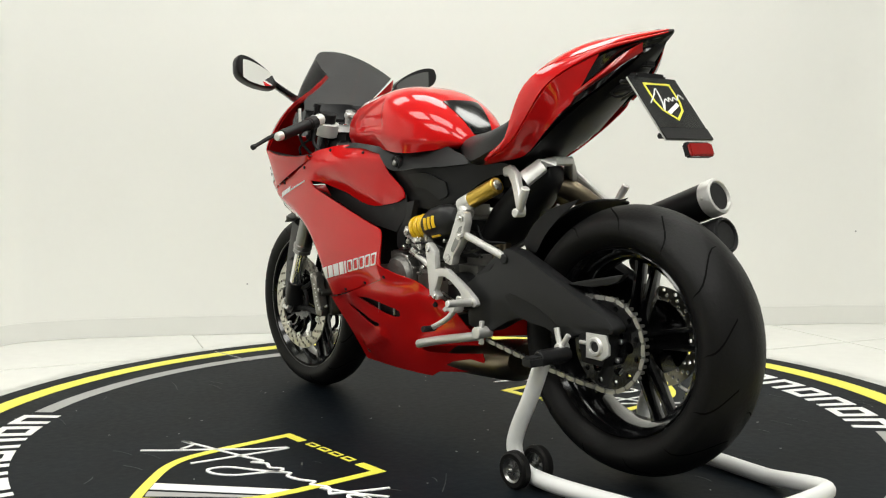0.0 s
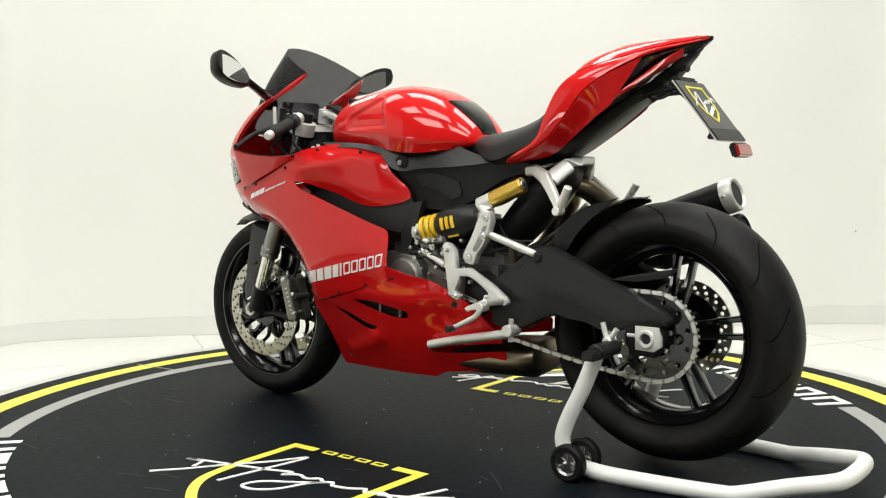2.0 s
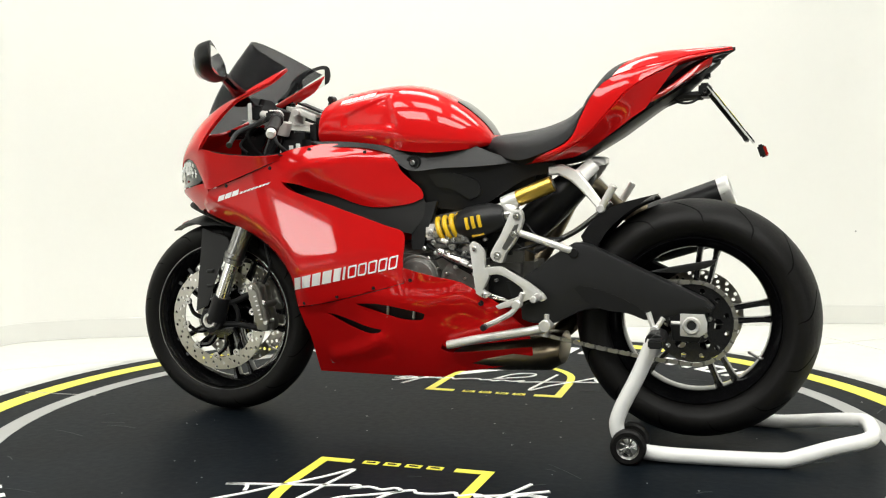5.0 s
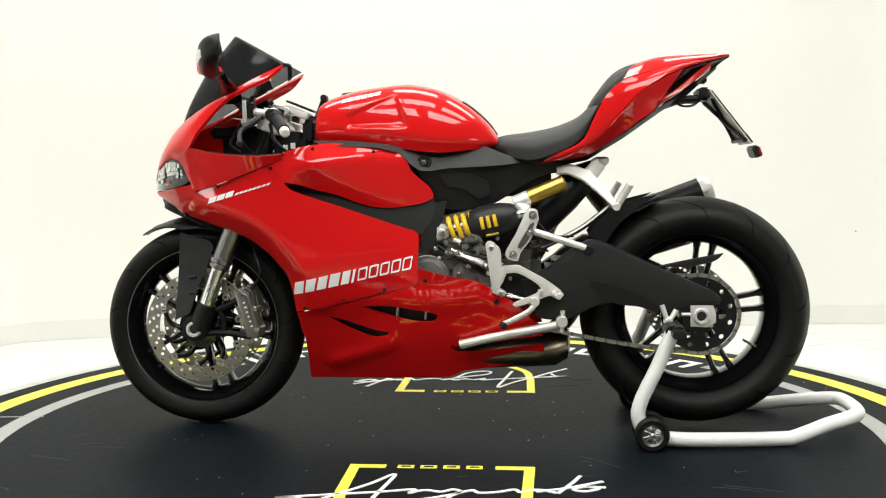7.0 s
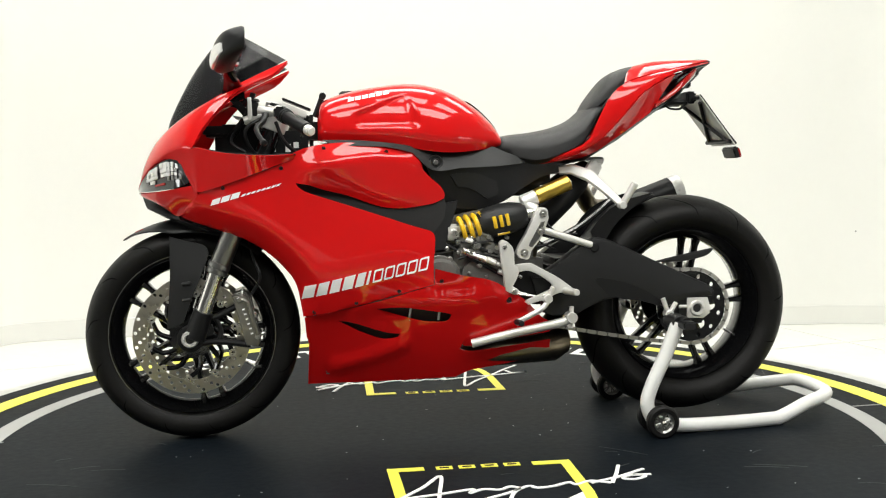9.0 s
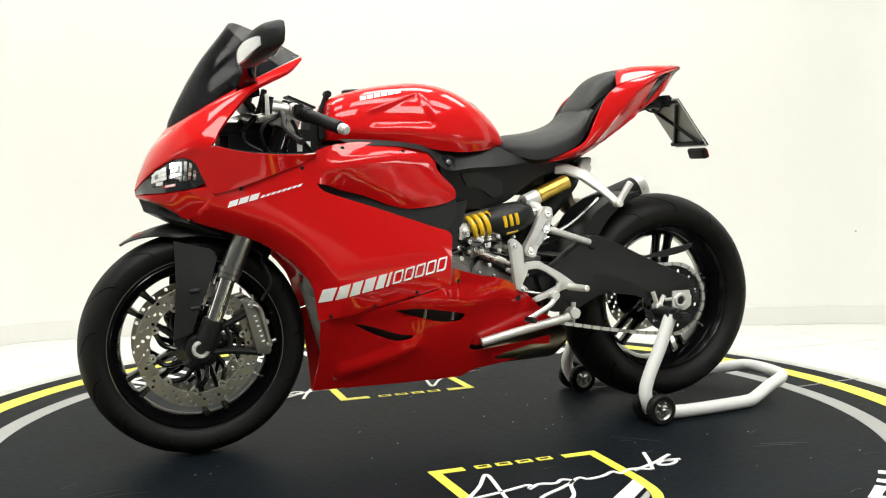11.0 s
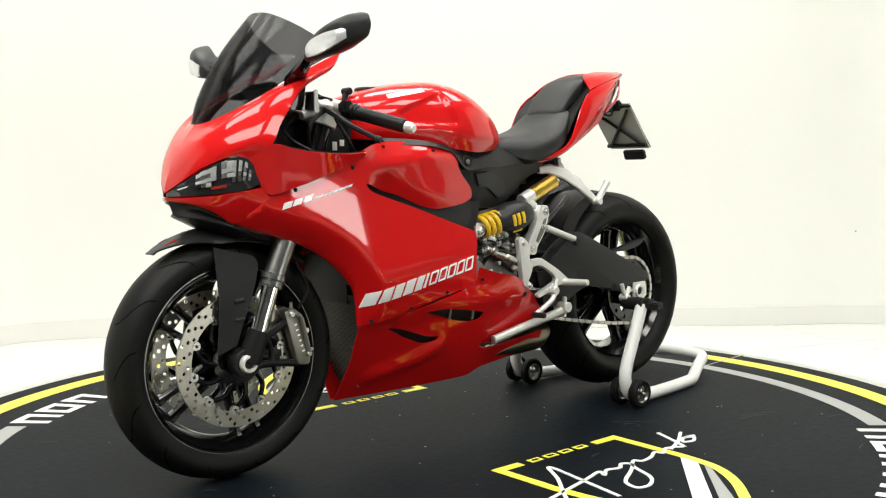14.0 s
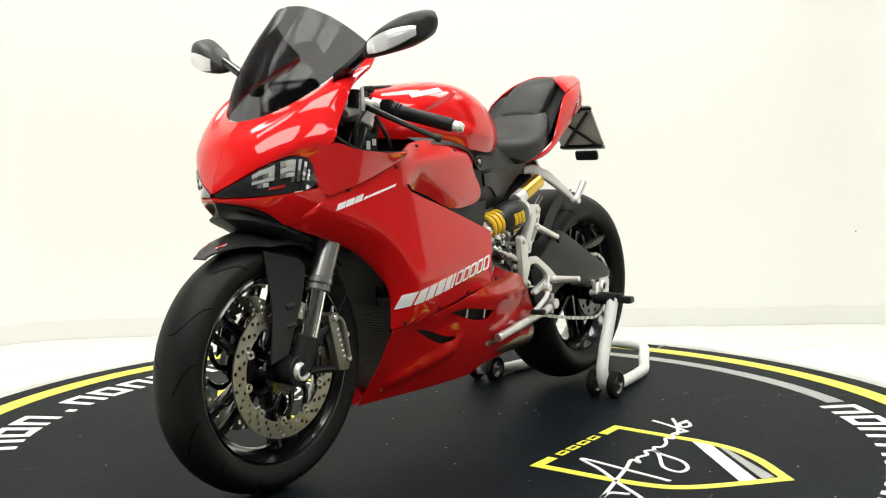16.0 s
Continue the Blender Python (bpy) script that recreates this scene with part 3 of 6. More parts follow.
    # grey rings along the rim edge paint its thin highlight
    part("rim_highlight", merge(*[lathe([(rr + 0.0025, s * (hw + 0.0042)), (rr + 0.0045, s * (hw + 0.0042)), (rr + 0.0045, s * (hw + 0.0035)), (rr + 0.0025, s * (hw + 0.0035))], c, "y", 72) for s in (-1, 1)]), GREYTUBE, w, "thin grey ring painted as the rim highlight")
    part("valve", rod((cx + (rr - 0.03) * math.cos(-0.55), -0.01, cz + (rr - 0.03) * math.sin(-0.55)), (cx + (rr - 0.065) * math.cos(-0.55), -0.02, cz + (rr - 0.065) * math.sin(-0.55)), 0.004, 8), STEEL, w)
    return w


def brake_disc(w, c, y, r0, r1, holes, th=0.005):
    """A drilled ring: the holes go through."""
    cx, _, cz = c
    hs = [circle(cx, cz, r0, 40)]
    for k in range(holes):
        for j, f in enumerate((0.2, 0.5, 0.8)):
            a = 2 * math.pi * (k + 0.33 * j) / holes
            r = r0 + (r1 - r0) * f
            hs.append(circle(cx + r * math.cos(a), cz + r * math.sin(a), 0.0052, 8))
    part("brake_disc", plate(circle(cx, cz, r1, 72), y - th / 2, y + th / 2, 0, hs), DISCM, w, "drilled steel brake disc")


fw = wheel("front_wheel", FA, 0.297, [(0.224, 0.046), (0.236, 0.055), (0.254, 0.061), (0.270, 0.058), (0.284, 0.044), (0.293, 0.024), (0.297, 0.0)], 0.046, 0.224, 141, 0.055, True)
rw = wheel("rear_wheel", RA, 0.322, [(0.226, 0.072), (0.244, 0.090), (0.264, 0.098), (0.286, 0.090), (0.304, 0.067), (0.318, 0.034), (0.323, 0.0)], 0.070, 0.226, 80, 0.075, False)
for s in (-1, 1):
    y = 0.068 * s
    brake_disc(fw, FA, y, 0.122, 0.160, 24)
    arms, buttons = [], []
    for k in range(10):
        a = 2 * math.pi * k / 10 + 0.2
        arms.append(tube([(FA[0] + 0.056 * math.cos(a + 0.5), y - s * 0.004, FA[2] + 0.056 * math.sin(a + 0.5)), (FA[0] + 0.092 * math.cos(a + 0.30), y - s * 0.003, FA[2] + 0.092 * math.sin(a + 0.30)), (FA[0] + 0.119 * math.cos(a), y - s * 0.002, FA[2] + 0.119 * math.sin(a))], (0.0075, 0.006), 8))
        buttons.append(lathe([(0.004, -0.005), (0.0105, -0.005), (0.0105, 0.005), (0.004, 0.005)], (FA[0] + 0.119 * math.cos(a), y, FA[2] + 0.119 * math.sin(a)), "y", 14))
    hubc = (lathe([(0.030, -0.006), (0.062, -0.004), (0.062, 0.004), (0.030, 0.006)], (FA[0], y - s * 0.004, FA[2]), "y", 32))
    part("disc_carrier", hubc, GLOSSBLK, fw, "black brake disc carrier")
    for am in arms:
        part("carrier_arm", am, GLOSSBLK, fw)
    for bt in buttons:
        part("disc_button", bt, STEEL, fw)
brake_disc(rw, RA, 0.082, 0.085, 0.1225, 20)
part("rear_disc_carrier", lathe([(0.03, -0.004), (0.09, -0.003), (0.09, 0.003), (0.03, 0.004)], (RA[0], 0.078, RA[2]), "y", 40), GLOSSBLK, rw)
for nm, c, y in (("front_axle_nut", FA, 0.126), ("rear_axle_nut", RA, 0.152)):
    for s in (-1, 1):
        part(nm, merge(lathe([(0.012, 0.0), (0.0235, 0.0), (0.0235, -0.012), (0.020, -0.018), (0.015, -0.018), (0.012, -0.012)] if s < 0 else [(0.012, 0.0), (0.0235, 0.0), (0.0235, 0.012), (0.020, 0.018), (0.015, 0.018), (0.012, 0.012)], (c[0], s * (y - 0.014), c[2]), "y", 28), rod((c[0], s * 0.05, c[2]), (c[0], s * (y - 0.013), c[2]), 0.021)), ALU, bike, "bright hollow axle end")
        # a black plug paints the dark inside of the hollow axle
        part("axle_bore_shade", rod((c[0], s * (y - 0.016), c[2]), (c[0], s * (y - 0.0003), c[2]), 0.0122, 20), DEEP, bike)

# fork, fender, calipers
for s in (-1, 1):
    top, mid, low = np.array((-0.570, s * 0.105, 0.665)), np.array((-0.648, s * 0.107, 0.482)), np.array((-0.692, s * 0.110, 0.360))
    leg = part("fork_leg", rod(top, mid, 0.0275, 28), GREYTUBE, bike, "grey anodised upper fork tube")
    dv = (low - mid) / np.linalg.norm(low - mid)
    part("fork_seal", merge(rod(mid - dv * 0.022, mid - dv * 0.006, 0.031, 28), rod(mid - dv * 0.004, mid + dv * 0.010, 0.0295, 28)), GREYTUBE, leg)
    part("fork_slider", rod(mid, low, 0.0215, 28), CHROME, leg, "polished fork slider")
    ft = part("fork_foot", merge(rod(low + (0.004, 0, 0.012), (-0.716, s * 0.104, 0.297), (0.0265, 0.030), 24), tube([(-0.712, s * 0.098, 0.352), (-0.66, s * 0.094, 0.352), (-0.592, s * 0.090, 0.385)], 0.009, 10), tube([(-0.715, s * 0.098, 0.280), (-0.65, s * 0.094, 0.284), (-0.565, s * 0.090, 0.272)], 0.009, 10), tube([(-0.66, s * 0.094, 0.352), (-0.645, s * 0.092, 0.315), (-0.65, s * 0.094, 0.284)], 0.007, 8)), BLACK, bike, "black cast fork foot with caliper bracket")
    part("fork_clamp", rod((FA[0], s * 0.080, FA[2]), (FA[0], s * 0.118, FA[2]), 0.036, 28), BLACK, bike)
    # caliper
    cal = chains([(-0.612, 0.408), (-0.585, 0.414), (-0.566, 0.400)], [(-0.566, 0.400), (-0.556, 0.350), (-0.538, 0.290)], [(-0.538, 0.290), (-0.545, 0.268), (-0.577, 0.272)], [(-0.577, 0.272), (-0.592, 0.330)], n=3)
    ca = part("brake_caliper", merge(plate(cal, s * 0.103, s * 0.076, 0.006), plate(cal, s * 0.062, s * 0.030, 0.006)), CALIPER, bike, "grey radial brake caliper")
    for bt in [rod((x, s * 0.098, z), (x, s * 0.109, z), 0.008, 12) for x, z in ((-0.545, 0.296), (-0.552, 0.355), (-0.592, 0.400))]:
        part("caliper_bolt", bt, STEEL, ca)
    for k in range(6):
        x, z = -0.5815 + 0.0042 * k, 0.372 - 0.0135 * k
        part("caliper_mark", plate([(x - 0.003, z - 0.0028), (x + 0.004, z - 0.0008), (x + 0.003, z + 0.0034), (x - 0.004, z + 0.0014)], s * 0.1042, s * 0.1032, 0), WHITEPRINT, ca)
    part("caliper_bridge", merge(rod((-0.556, s * 0.03, 0.345), (-0.556, s * 0.098, 0.345), 0.011, 14), tube([(-0.598, s * 0.100, 0.402), (-0.570, s * 0.106, 0.392), (-0.556, s * 0.106, 0.345), (-0.545, s * 0.104, 0.30)], 0.0065, 8)), CALIPER, ca)
    part("bleed_nipple", rod((-0.585, s * 0.09, 0.412), (-0.585, s * 0.09, 0.428), 0.004, 8), STEEL, ca)
    part("bleed_nipple", rod((-0.538, s * 0.09, 0.300), (-0.524, s * 0.09, 0.304), 0.005, 8), STEEL, ca)
    part("brake_hose", tube([(-0.560, s * 0.085, 0.41), (-0.535, s * 0.09, 0.46), (-0.555, s * 0.075, 0.52), (-0.57, s * 0.06, 0.60)], 0.0045, 8), BLACK, bike)
    guard = chains([(-0.778, 0.575), (-0.735, 0.562), (-0.686, 0.550), (-0.672, 0.530)], [(-0.672, 0.530), (-0.688, 0.480), (-0.720, 0.405), (-0.744, 0.340)], [(-0.744, 0.340), (-0.790, 0.320)], [(-0.790, 0.320), (-0.782, 0.40), (-0.776, 0.48)], n=4)
    gsheet = sheet([(-0.772, 0.575, 0.066), (-0.68, 0.53, 0.088), (-0.75, 0.345, 0.100), (-0.787, 0.324, 0.094), (-0.73, 0.45, 0.098)])
    part("fork_guard", skin(guard, gsheet, s, 0.004, 0.02), SATIN, bike, "matt black fork guard")
    # black rods laid on the guard paint two shaded oval notches
    [part("guard_notch_shade", rod((-0.745, s * 0.0965, z), (-0.720, s * 0.100, z + 0.003), 0.006, 10), DEEP, bike) for z in (0.40, 0.445)]
top_, bot_ = [], []
for a in np.linspace(50, 124.5, 34):
    w = 0.078 * min(1.0, max(0.10, (124.5 - a) / 26.0) ** 0.6)
    rowt, rowb = [], []
    for t in np.linspace(-1, 1, 17):
        for r, lst in ((0.326 - 0.034 * (abs(t) * w / 0.078) ** 2.4, rowt), (0.322 - 0.034 * (abs(t) * w / 0.078) ** 2.4, rowb)):
            lst.append((FA[0] + r * math.cos(math.radians(a)), t * w, FA[2] + r * math.sin(math.radians(a))))
    top_.append(rowt), bot_.append(rowb)
fender = part("front_fender", shell(np.array(top_), np.array(bot_)), SATIN, bike, "matt dark grey front mudguard", 50)
for cols in (slice(3, 5), slice(12, 14)):
    patch = np.array(top_)[28:31, cols]
    part("fender_badge", shell(patch + (0, 0, 0.0022), patch - (0, 0, 0.001)), REDLENS, fender, "small red badge")

# ---- bodywork ----
FRONT_EDGE = [(-0.748, 0.635, 0.104), (-0.719, 0.620, 0.114), (-0.658, 0.599, 0.126), (-0.58, 0.571, 0.134), (-0.516, 0.534, 0.139), (-0.466, 0.487, 0.148), (-0.435, 0.439, 0.149), (-0.419, 0.352, 0.138)]
EDGE = np.array(smooth(FRONT_EDGE, 8))
FOOT = np.array(smooth([(-0.419, 0.352, 0.160), (-0.304, 0.372, 0.172), (-0.146, 0.413, 0.188), (-0.066, 0.436, 0.203)], 12))
FLAT = np.array([(-0.28, 0.46, 0.207), (-0.043, 0.445, 0.206), (-0.084, 0.503, 0.200), (-0.416, 0.711, 0.207), (-0.067, 0.581, 0.204), (-0.621, 0.707, 0.189), (-0.468, 0.757, 0.204), (-0.66, 0.664, 0.176), (-0.465, 0.713, 0.209), (-0.24, 0.56, 0.208), (-0.30, 0.66, 0.211)])
TERMS = lambda x, z: np.array((1.0, x, z, x * x, x * z, z * z))
BOW = np.linalg.lstsq(np.array([TERMS(x, z) for x, z, _ in FLAT]), FLAT[:, 2], rcond=None)[0]


def SIDE(x, z):
    """Half width of the side panel: one gentle bow that folds inwards along the front edge."""
    y = float(TERMS(x, z) @ BOW) - 0.03 * (z - 0.58)
    d = np.hypot(EDGE[:, 0] - x, EDGE[:, 1] - z)
    k = int(d.argmin())
    r = max(0.0, 1 - float(d[k]) / 0.062)
    d = np.hypot(FOOT[:, 0] - x, FOOT[:, 1] - z)
    j = int(d.argmin())
    y -= (y - FOOT[j, 2]) * max(0.0, 1 - float(d[j]) / 0.13) ** 1.7
    return y - (y - EDGE[k, 2]) * r ** 1.5


BELLY = sheet([(-0.414, 0.344, 0.140), (-0.276, 0.380, 0.173), (-0.146, 0.409, 0.188), (-0.004, 0.446, 0.204), (-0.32, 0.335, 0.137), (-0.158, 0.294, 0.146), (-0.219, 0.369, 0.168), (-0.026, 0.346, 0.172), (0.147, 0.386, 0.166), (0.2, 0.38, 0.158), (0.264, 0.318, 0.142), (0.275, 0.28, 0.122), (0.277, 0.245, 0.116), (-0.406, 0.143, 0.014), (-0.253, 0.145, 0.045), (-0.122, 0.15, 0.065), (0.009, 0.155, 0.075), (0.09, 0.18, 0.082), (-0.345, 0.215, 0.070), (-0.2, 0.235, 0.110), (0.1, 0.28, 0.140)], 1.5e-3)
BELLY0 = BELLY


def tent(x, z, line, w, h, fade=0.06):
    """A crease: a ridge of height h along a line of (x, z), falling off over w."""
    X = [p[0] for p in line]
    if not X[0] < x < X[-1]:
        return 0.0
    d = abs(z - np.interp(x, X, [p[1] for p in line]))
    k = min(1.0, (x - X[0]) / fade, (X[-1] - x) / fade)
    return h * k * max(0.0, 1 - d / w)


SLOT_UP = [(-0.431, 0.717), (-0.40, 0.712), (-0.354, 0.697), (-0.292, 0.681), (-0.215, 0.653), (-0.152, 0.644), (-0.066, 0.654), (-0.027, 0.669)]
SLOT_LOW = [(-0.431, 0.717), (-0.42, 0.703), (-0.393, 0.689), (-0.286, 0.654), (-0.133, 0.602), (-0.095, 0.590)]
RIDGES = [[(-0.45, 0.795, 0.198), (-0.36, 0.822, 0.170), (-0.28, 0.826, 0.160), (-0.21, 0.818, 0.162), (-0.12, 0.810, 0.158), (-0.02, 0.800, 0.135)],
          [(-0.485, 0.733, 0.206), (-0.439, 0.746, 0.205), (-0.361, 0.763, 0.202), (-0.284, 0.778, 0.194), (-0.215, 0.788, 0.186), (-0.12, 0.778, 0.172), (-0.02, 0.755, 0.150)],
          [(-0.45, 0.728, 0.203), (-0.40, 0.736, 0.197), (-0.358, 0.738, 0.189), (-0.288, 0.719, 0.181), (-0.212, 0.688, 0.173), (-0.135, 0.668, 0.163), (-0.02, 0.690, 0.146)],
          [(-0.45, 0.710, 0.196), (-0.40, 0.705, 0.180), (-0.354, 0.690, 0.166), (-0.292, 0.675, 0.160), (-0.215, 0.648, 0.156), (-0.152, 0.638, 0.154), (-0.066, 0.645, 0.148), (-0.02, 0.655, 0.140)]]


def shoulder(x, z):
    """Three flat facets between four lines: top edge, crease, fold, edge of the slot."""
    at_x = [[np.interp(x, [p[0] for p in r], [p[i] for p in r]) for i in (1, 2)] for r in RIDGES][::-1]
    Z, Y = [q[0] for q in at_x], [q[1] for q in at_x]
    return sum(float(np.interp(z + d, Z, Y)) for d in (-0.006, -0.003, 0.0, 0.003, 0.006)) / 5


def LOBE(x, z):
    k = min(1.0, max(0.0, (x + 0.480) / 0.10))
    k = k * k * (3 - 2 * k)
    zm = 0.5 * (np.interp(x, [p[0] for p in SLOT_UP], [p[1] for p in SLOT_UP]) + np.interp(x, [p[0] for p in SLOT_LOW], [p[1] for p in SLOT_LOW]))
    if z < zm:
        return SIDE(x, z)
    k *= max(min(1.0, max(0.0, (x + 0.431) / 0.035)), min(1.0, (z - zm) / 0.035))
    return (1 - k) * SIDE(x, z) + k * shoulder(x, z)


def BELLY(x, z):
    return BELLY0(x, z) + tent(x, z, [(-0.36, 0.190), (-0.30, 0.205), (-0.22, 0.232), (-0.12, 0.275)], 0.032, 0.013, 0.03) + tent(x, z, [(-0.30, 0.37), (-0.2, 0.395), (0.0, 0.385), (0.10, 0.40), (0.20, 0.36)], 0.05, 0.010)


main = chains([(-0.748, 0.635), (-0.719, 0.620), (-0.658, 0.599), (-0.58, 0.571), (-0.516, 0.534), (-0.466, 0.487), (-0.435, 0.439), (-0.419, 0.352)],
              [(-0.419, 0.352), (-0.304, 0.374), (-0.146, 0.415), (-0.066, 0.438)], [(-0.066, 0.438), (-0.066, 0.50)], [(-0.066, 0.50), (-0.061, 0.559), (-0.069, 0.580), (-0.095, 0.590)], [(-0.095, 0.590), *SLOT_LOW[-2::-1]], SLOT_UP,
              [(-0.027, 0.669), (-0.026, 0.682), (-0.037, 0.702), (-0.066, 0.727), (-0.088, 0.752), (-0.093, 0.775), (-0.107, 0.791), (-0.138, 0.803), (-0.21, 0.816), (-0.29, 0.824), (-0.353, 0.820), (-0.40, 0.811), (-0.437, 0.797)], [(-0.437, 0.797), (-0.440, 0.780)], [(-0.440, 0.780), (-0.475, 0.765), (-0.567, 0.731), (-0.684, 0.694)], [(-0.684, 0.694), (-0.73, 0.66)])
belly = chains([(-0.416, 0.3495), (-0.304, 0.3715), (-0.146, 0.4125), (-0.064, 0.4365)], [(-0.064, 0.4365), (-0.064, 0.482)], [(-0.064, 0.482), (0.011, 0.461), (0.089, 0.445), (0.135, 0.421), (0.197, 0.381), (0.244, 0.333), (0.268, 0.318)],
               [(0.268, 0.318), (0.274, 0.285)], [(0.274, 0.285), (0.15, 0.268), (0.06, 0.253)], [(0.06, 0.253), (0.026, 0.254), (0.024, 0.268)], [(0.024, 0.268), (0.015, 0.245)], [(0.015, 0.245), (0.05, 0.236), (0.16, 0.246), (0.277, 0.262)],
               [(0.277, 0.262), (0.277, 0.219)], [(0.277, 0.219), (0.18, 0.196), (0.09, 0.180), (0.05, 0.174), (0.009, 0.155)], [(0.009, 0.155), (-0.122, 0.150), (-0.253, 0.145), (-0.41, 0.138)], [(-0.41, 0.138), (-0.405, 0.256), (-0.414, 0.30)])
vent1 = chains([(-0.325, 0.337), (-0.285, 0.331), (-0.20, 0.303), (-0.155, 0.296)], [(-0.155, 0.296), (-0.165, 0.286), (-0.21, 0.284), (-0.29, 0.316)])
vent2 = chains([(-0.222, 0.372), (-0.15, 0.374), (-0.07, 0.362), (-0.02, 0.352), (-0.016, 0.344)], [(-0.016, 0.344), (-0.030, 0.331), (-0.09, 0.333), (-0.17, 0.355)])
for s in (-1, 1):
    f = part("side_fairing", skin(main, LOBE, s, 0.004, 0.0125), RED, bike, "glossy red side fairing", 50)
    b = part("belly_fairing", skin(belly, BELLY, s, 0.004, 0.014, (vent1, vent2)), RED, bike, "glossy red belly fairing with two slots", 50)
    # black sheets paint the dark inside of the long slot and belly slots
    duct = chains([(-0.47, 0.735), (-0.3, 0.70), (-0.14, 0.67), (-0.03, 0.68)], [(-0.03, 0.68), (-0.02, 0.63), (-0.06, 0.57)], [(-0.06, 0.57), (-0.2, 0.60), (-0.46, 0.690)])
    part("air_duct", skin(duct, lambda x, z: SIDE(x, z) - 0.055, s, 0.004, 0.03), DEEP, bike, "black sheet for the dark inside of the air duct")
    part("slot_backing", skin(chains([(-0.37, 0.350), (-0.24, 0.388), (-0.1, 0.402), (0.05, 0.375)], [(0.05, 0.375), (0.03, 0.31), (-0.13, 0.258), (-0.34, 0.290)]), lambda x, z: BELLY(x, z) - 0.015, s, 0.003, 0.02), DEEP, bike)
    ribs = [tube([(x, s * (BELLY(x, 0.35) - 0.010), 0.335), (x + 0.004, s * (BELLY(x, 0.35) - 0.007), 0.37)], 0.004, 6) for x in (-0.13, -0.05)]
    for rb in ribs:
        part("slot_rib", rb, GREYTUBE, b)
    bolts = [(-0.389, 0.366, SIDE), (-0.276, 0.391, SIDE), (-0.16, 0.420, SIDE), (-0.045, 0.447, BELLY), (0.147, 0.386, BELLY), (-0.621, 0.707, SIDE), (-0.468, 0.757, SIDE), (-0.355, 0.808, LOBE), (-0.187, 0.798, LOBE)]
    for x, z, fn in bolts:
        y = s * fn(x, z)
        r = 0.0085 if z == 0.386 else 0.0055
        part("screw", lathe([(0.0012, 0.0026), (r * 0.5, 0.0026), (r * 0.55, 0.0012), (r * 0.85, 0.002), (r, 0.0), (r, -0.003), (0.0012, -0.003)] if s > 0 else [(0.0012, -0.0026), (r * 0.5, -0.0026), (r * 0.55, -0.0012), (r * 0.85, -0.002), (r, 0.0), (r, 0.003), (0.0012, 0.003)], (x, y, z), "y", 14), BLACK, bike)
    # plain white marks in place of the lettering
    d0, d1, d2, d3 = np.array((-0.426, 0.402)), np.array((-0.422, 0.437)), np.array((-0.082, 0.478)), np.array((-0.077, 0.517))
    q = lambda u, v: (1 - v) * ((1 - u) * d0 + u * d2) + v * ((1 - u) * d1 + u * d3)
    edges = [0.0, 0.112, 0.215, 0.312, 0.415, 0.500, 0.540]
    over = lambda x, z: SIDE(x, z) + 0.0022
    for k in range(6):
        u0, u1 = edges[k] + 0.010, edges[k + 1] - 0.010
        sl = 0.014
        part("white_mark", skin([q(u0, 0), q(u1, 0), q(u1 + sl, 1), q(u0 + sl, 1)], over, s, 0.0030, 0.009), DECAL, f)
    for k in range(5):
        u0 = 0.553 + 0.090 * k
        ring_ = lambda m, n: [q(u0 + 0.047 + 0.006 * math.sin(a) + m * math.copysign(abs(math.cos(a)) ** 0.22, math.cos(a)), 0.5 + n * math.copysign(abs(math.sin(a)) ** 0.22, math.sin(a))) for a in np.linspace(0, 2 * math.pi, 24, False)]
        part("white_mark", skin(ring_(0.037, 0.47), over, s, 0.0030, 0.009, (ring_(0.026, 0.34),)), DECAL, f)
    e0, e1 = np.array((-0.655, 0.660)), np.array((-0.470, 0.712))
    for k in range(11):
        big = k < 3
        u0, u1 = (0.14 * k, 0.14 * k + 0.12) if big else (0.43 + 0.071 * (k - 3), 0.43 + 0.071 * (k - 3) + 0.052)
        h = 0.016 if big else 0.007
        a, c = e0 + (e1 - e0) * u0, e0 + (e1 - e0) * u1
        part("silver_mark", skin([a, c, c + (0.006, h), a + (0.006, h)], lambda x, z: SIDE(x, z) + 0.0018, s, 0.0028, 0.009), DECAL, f)

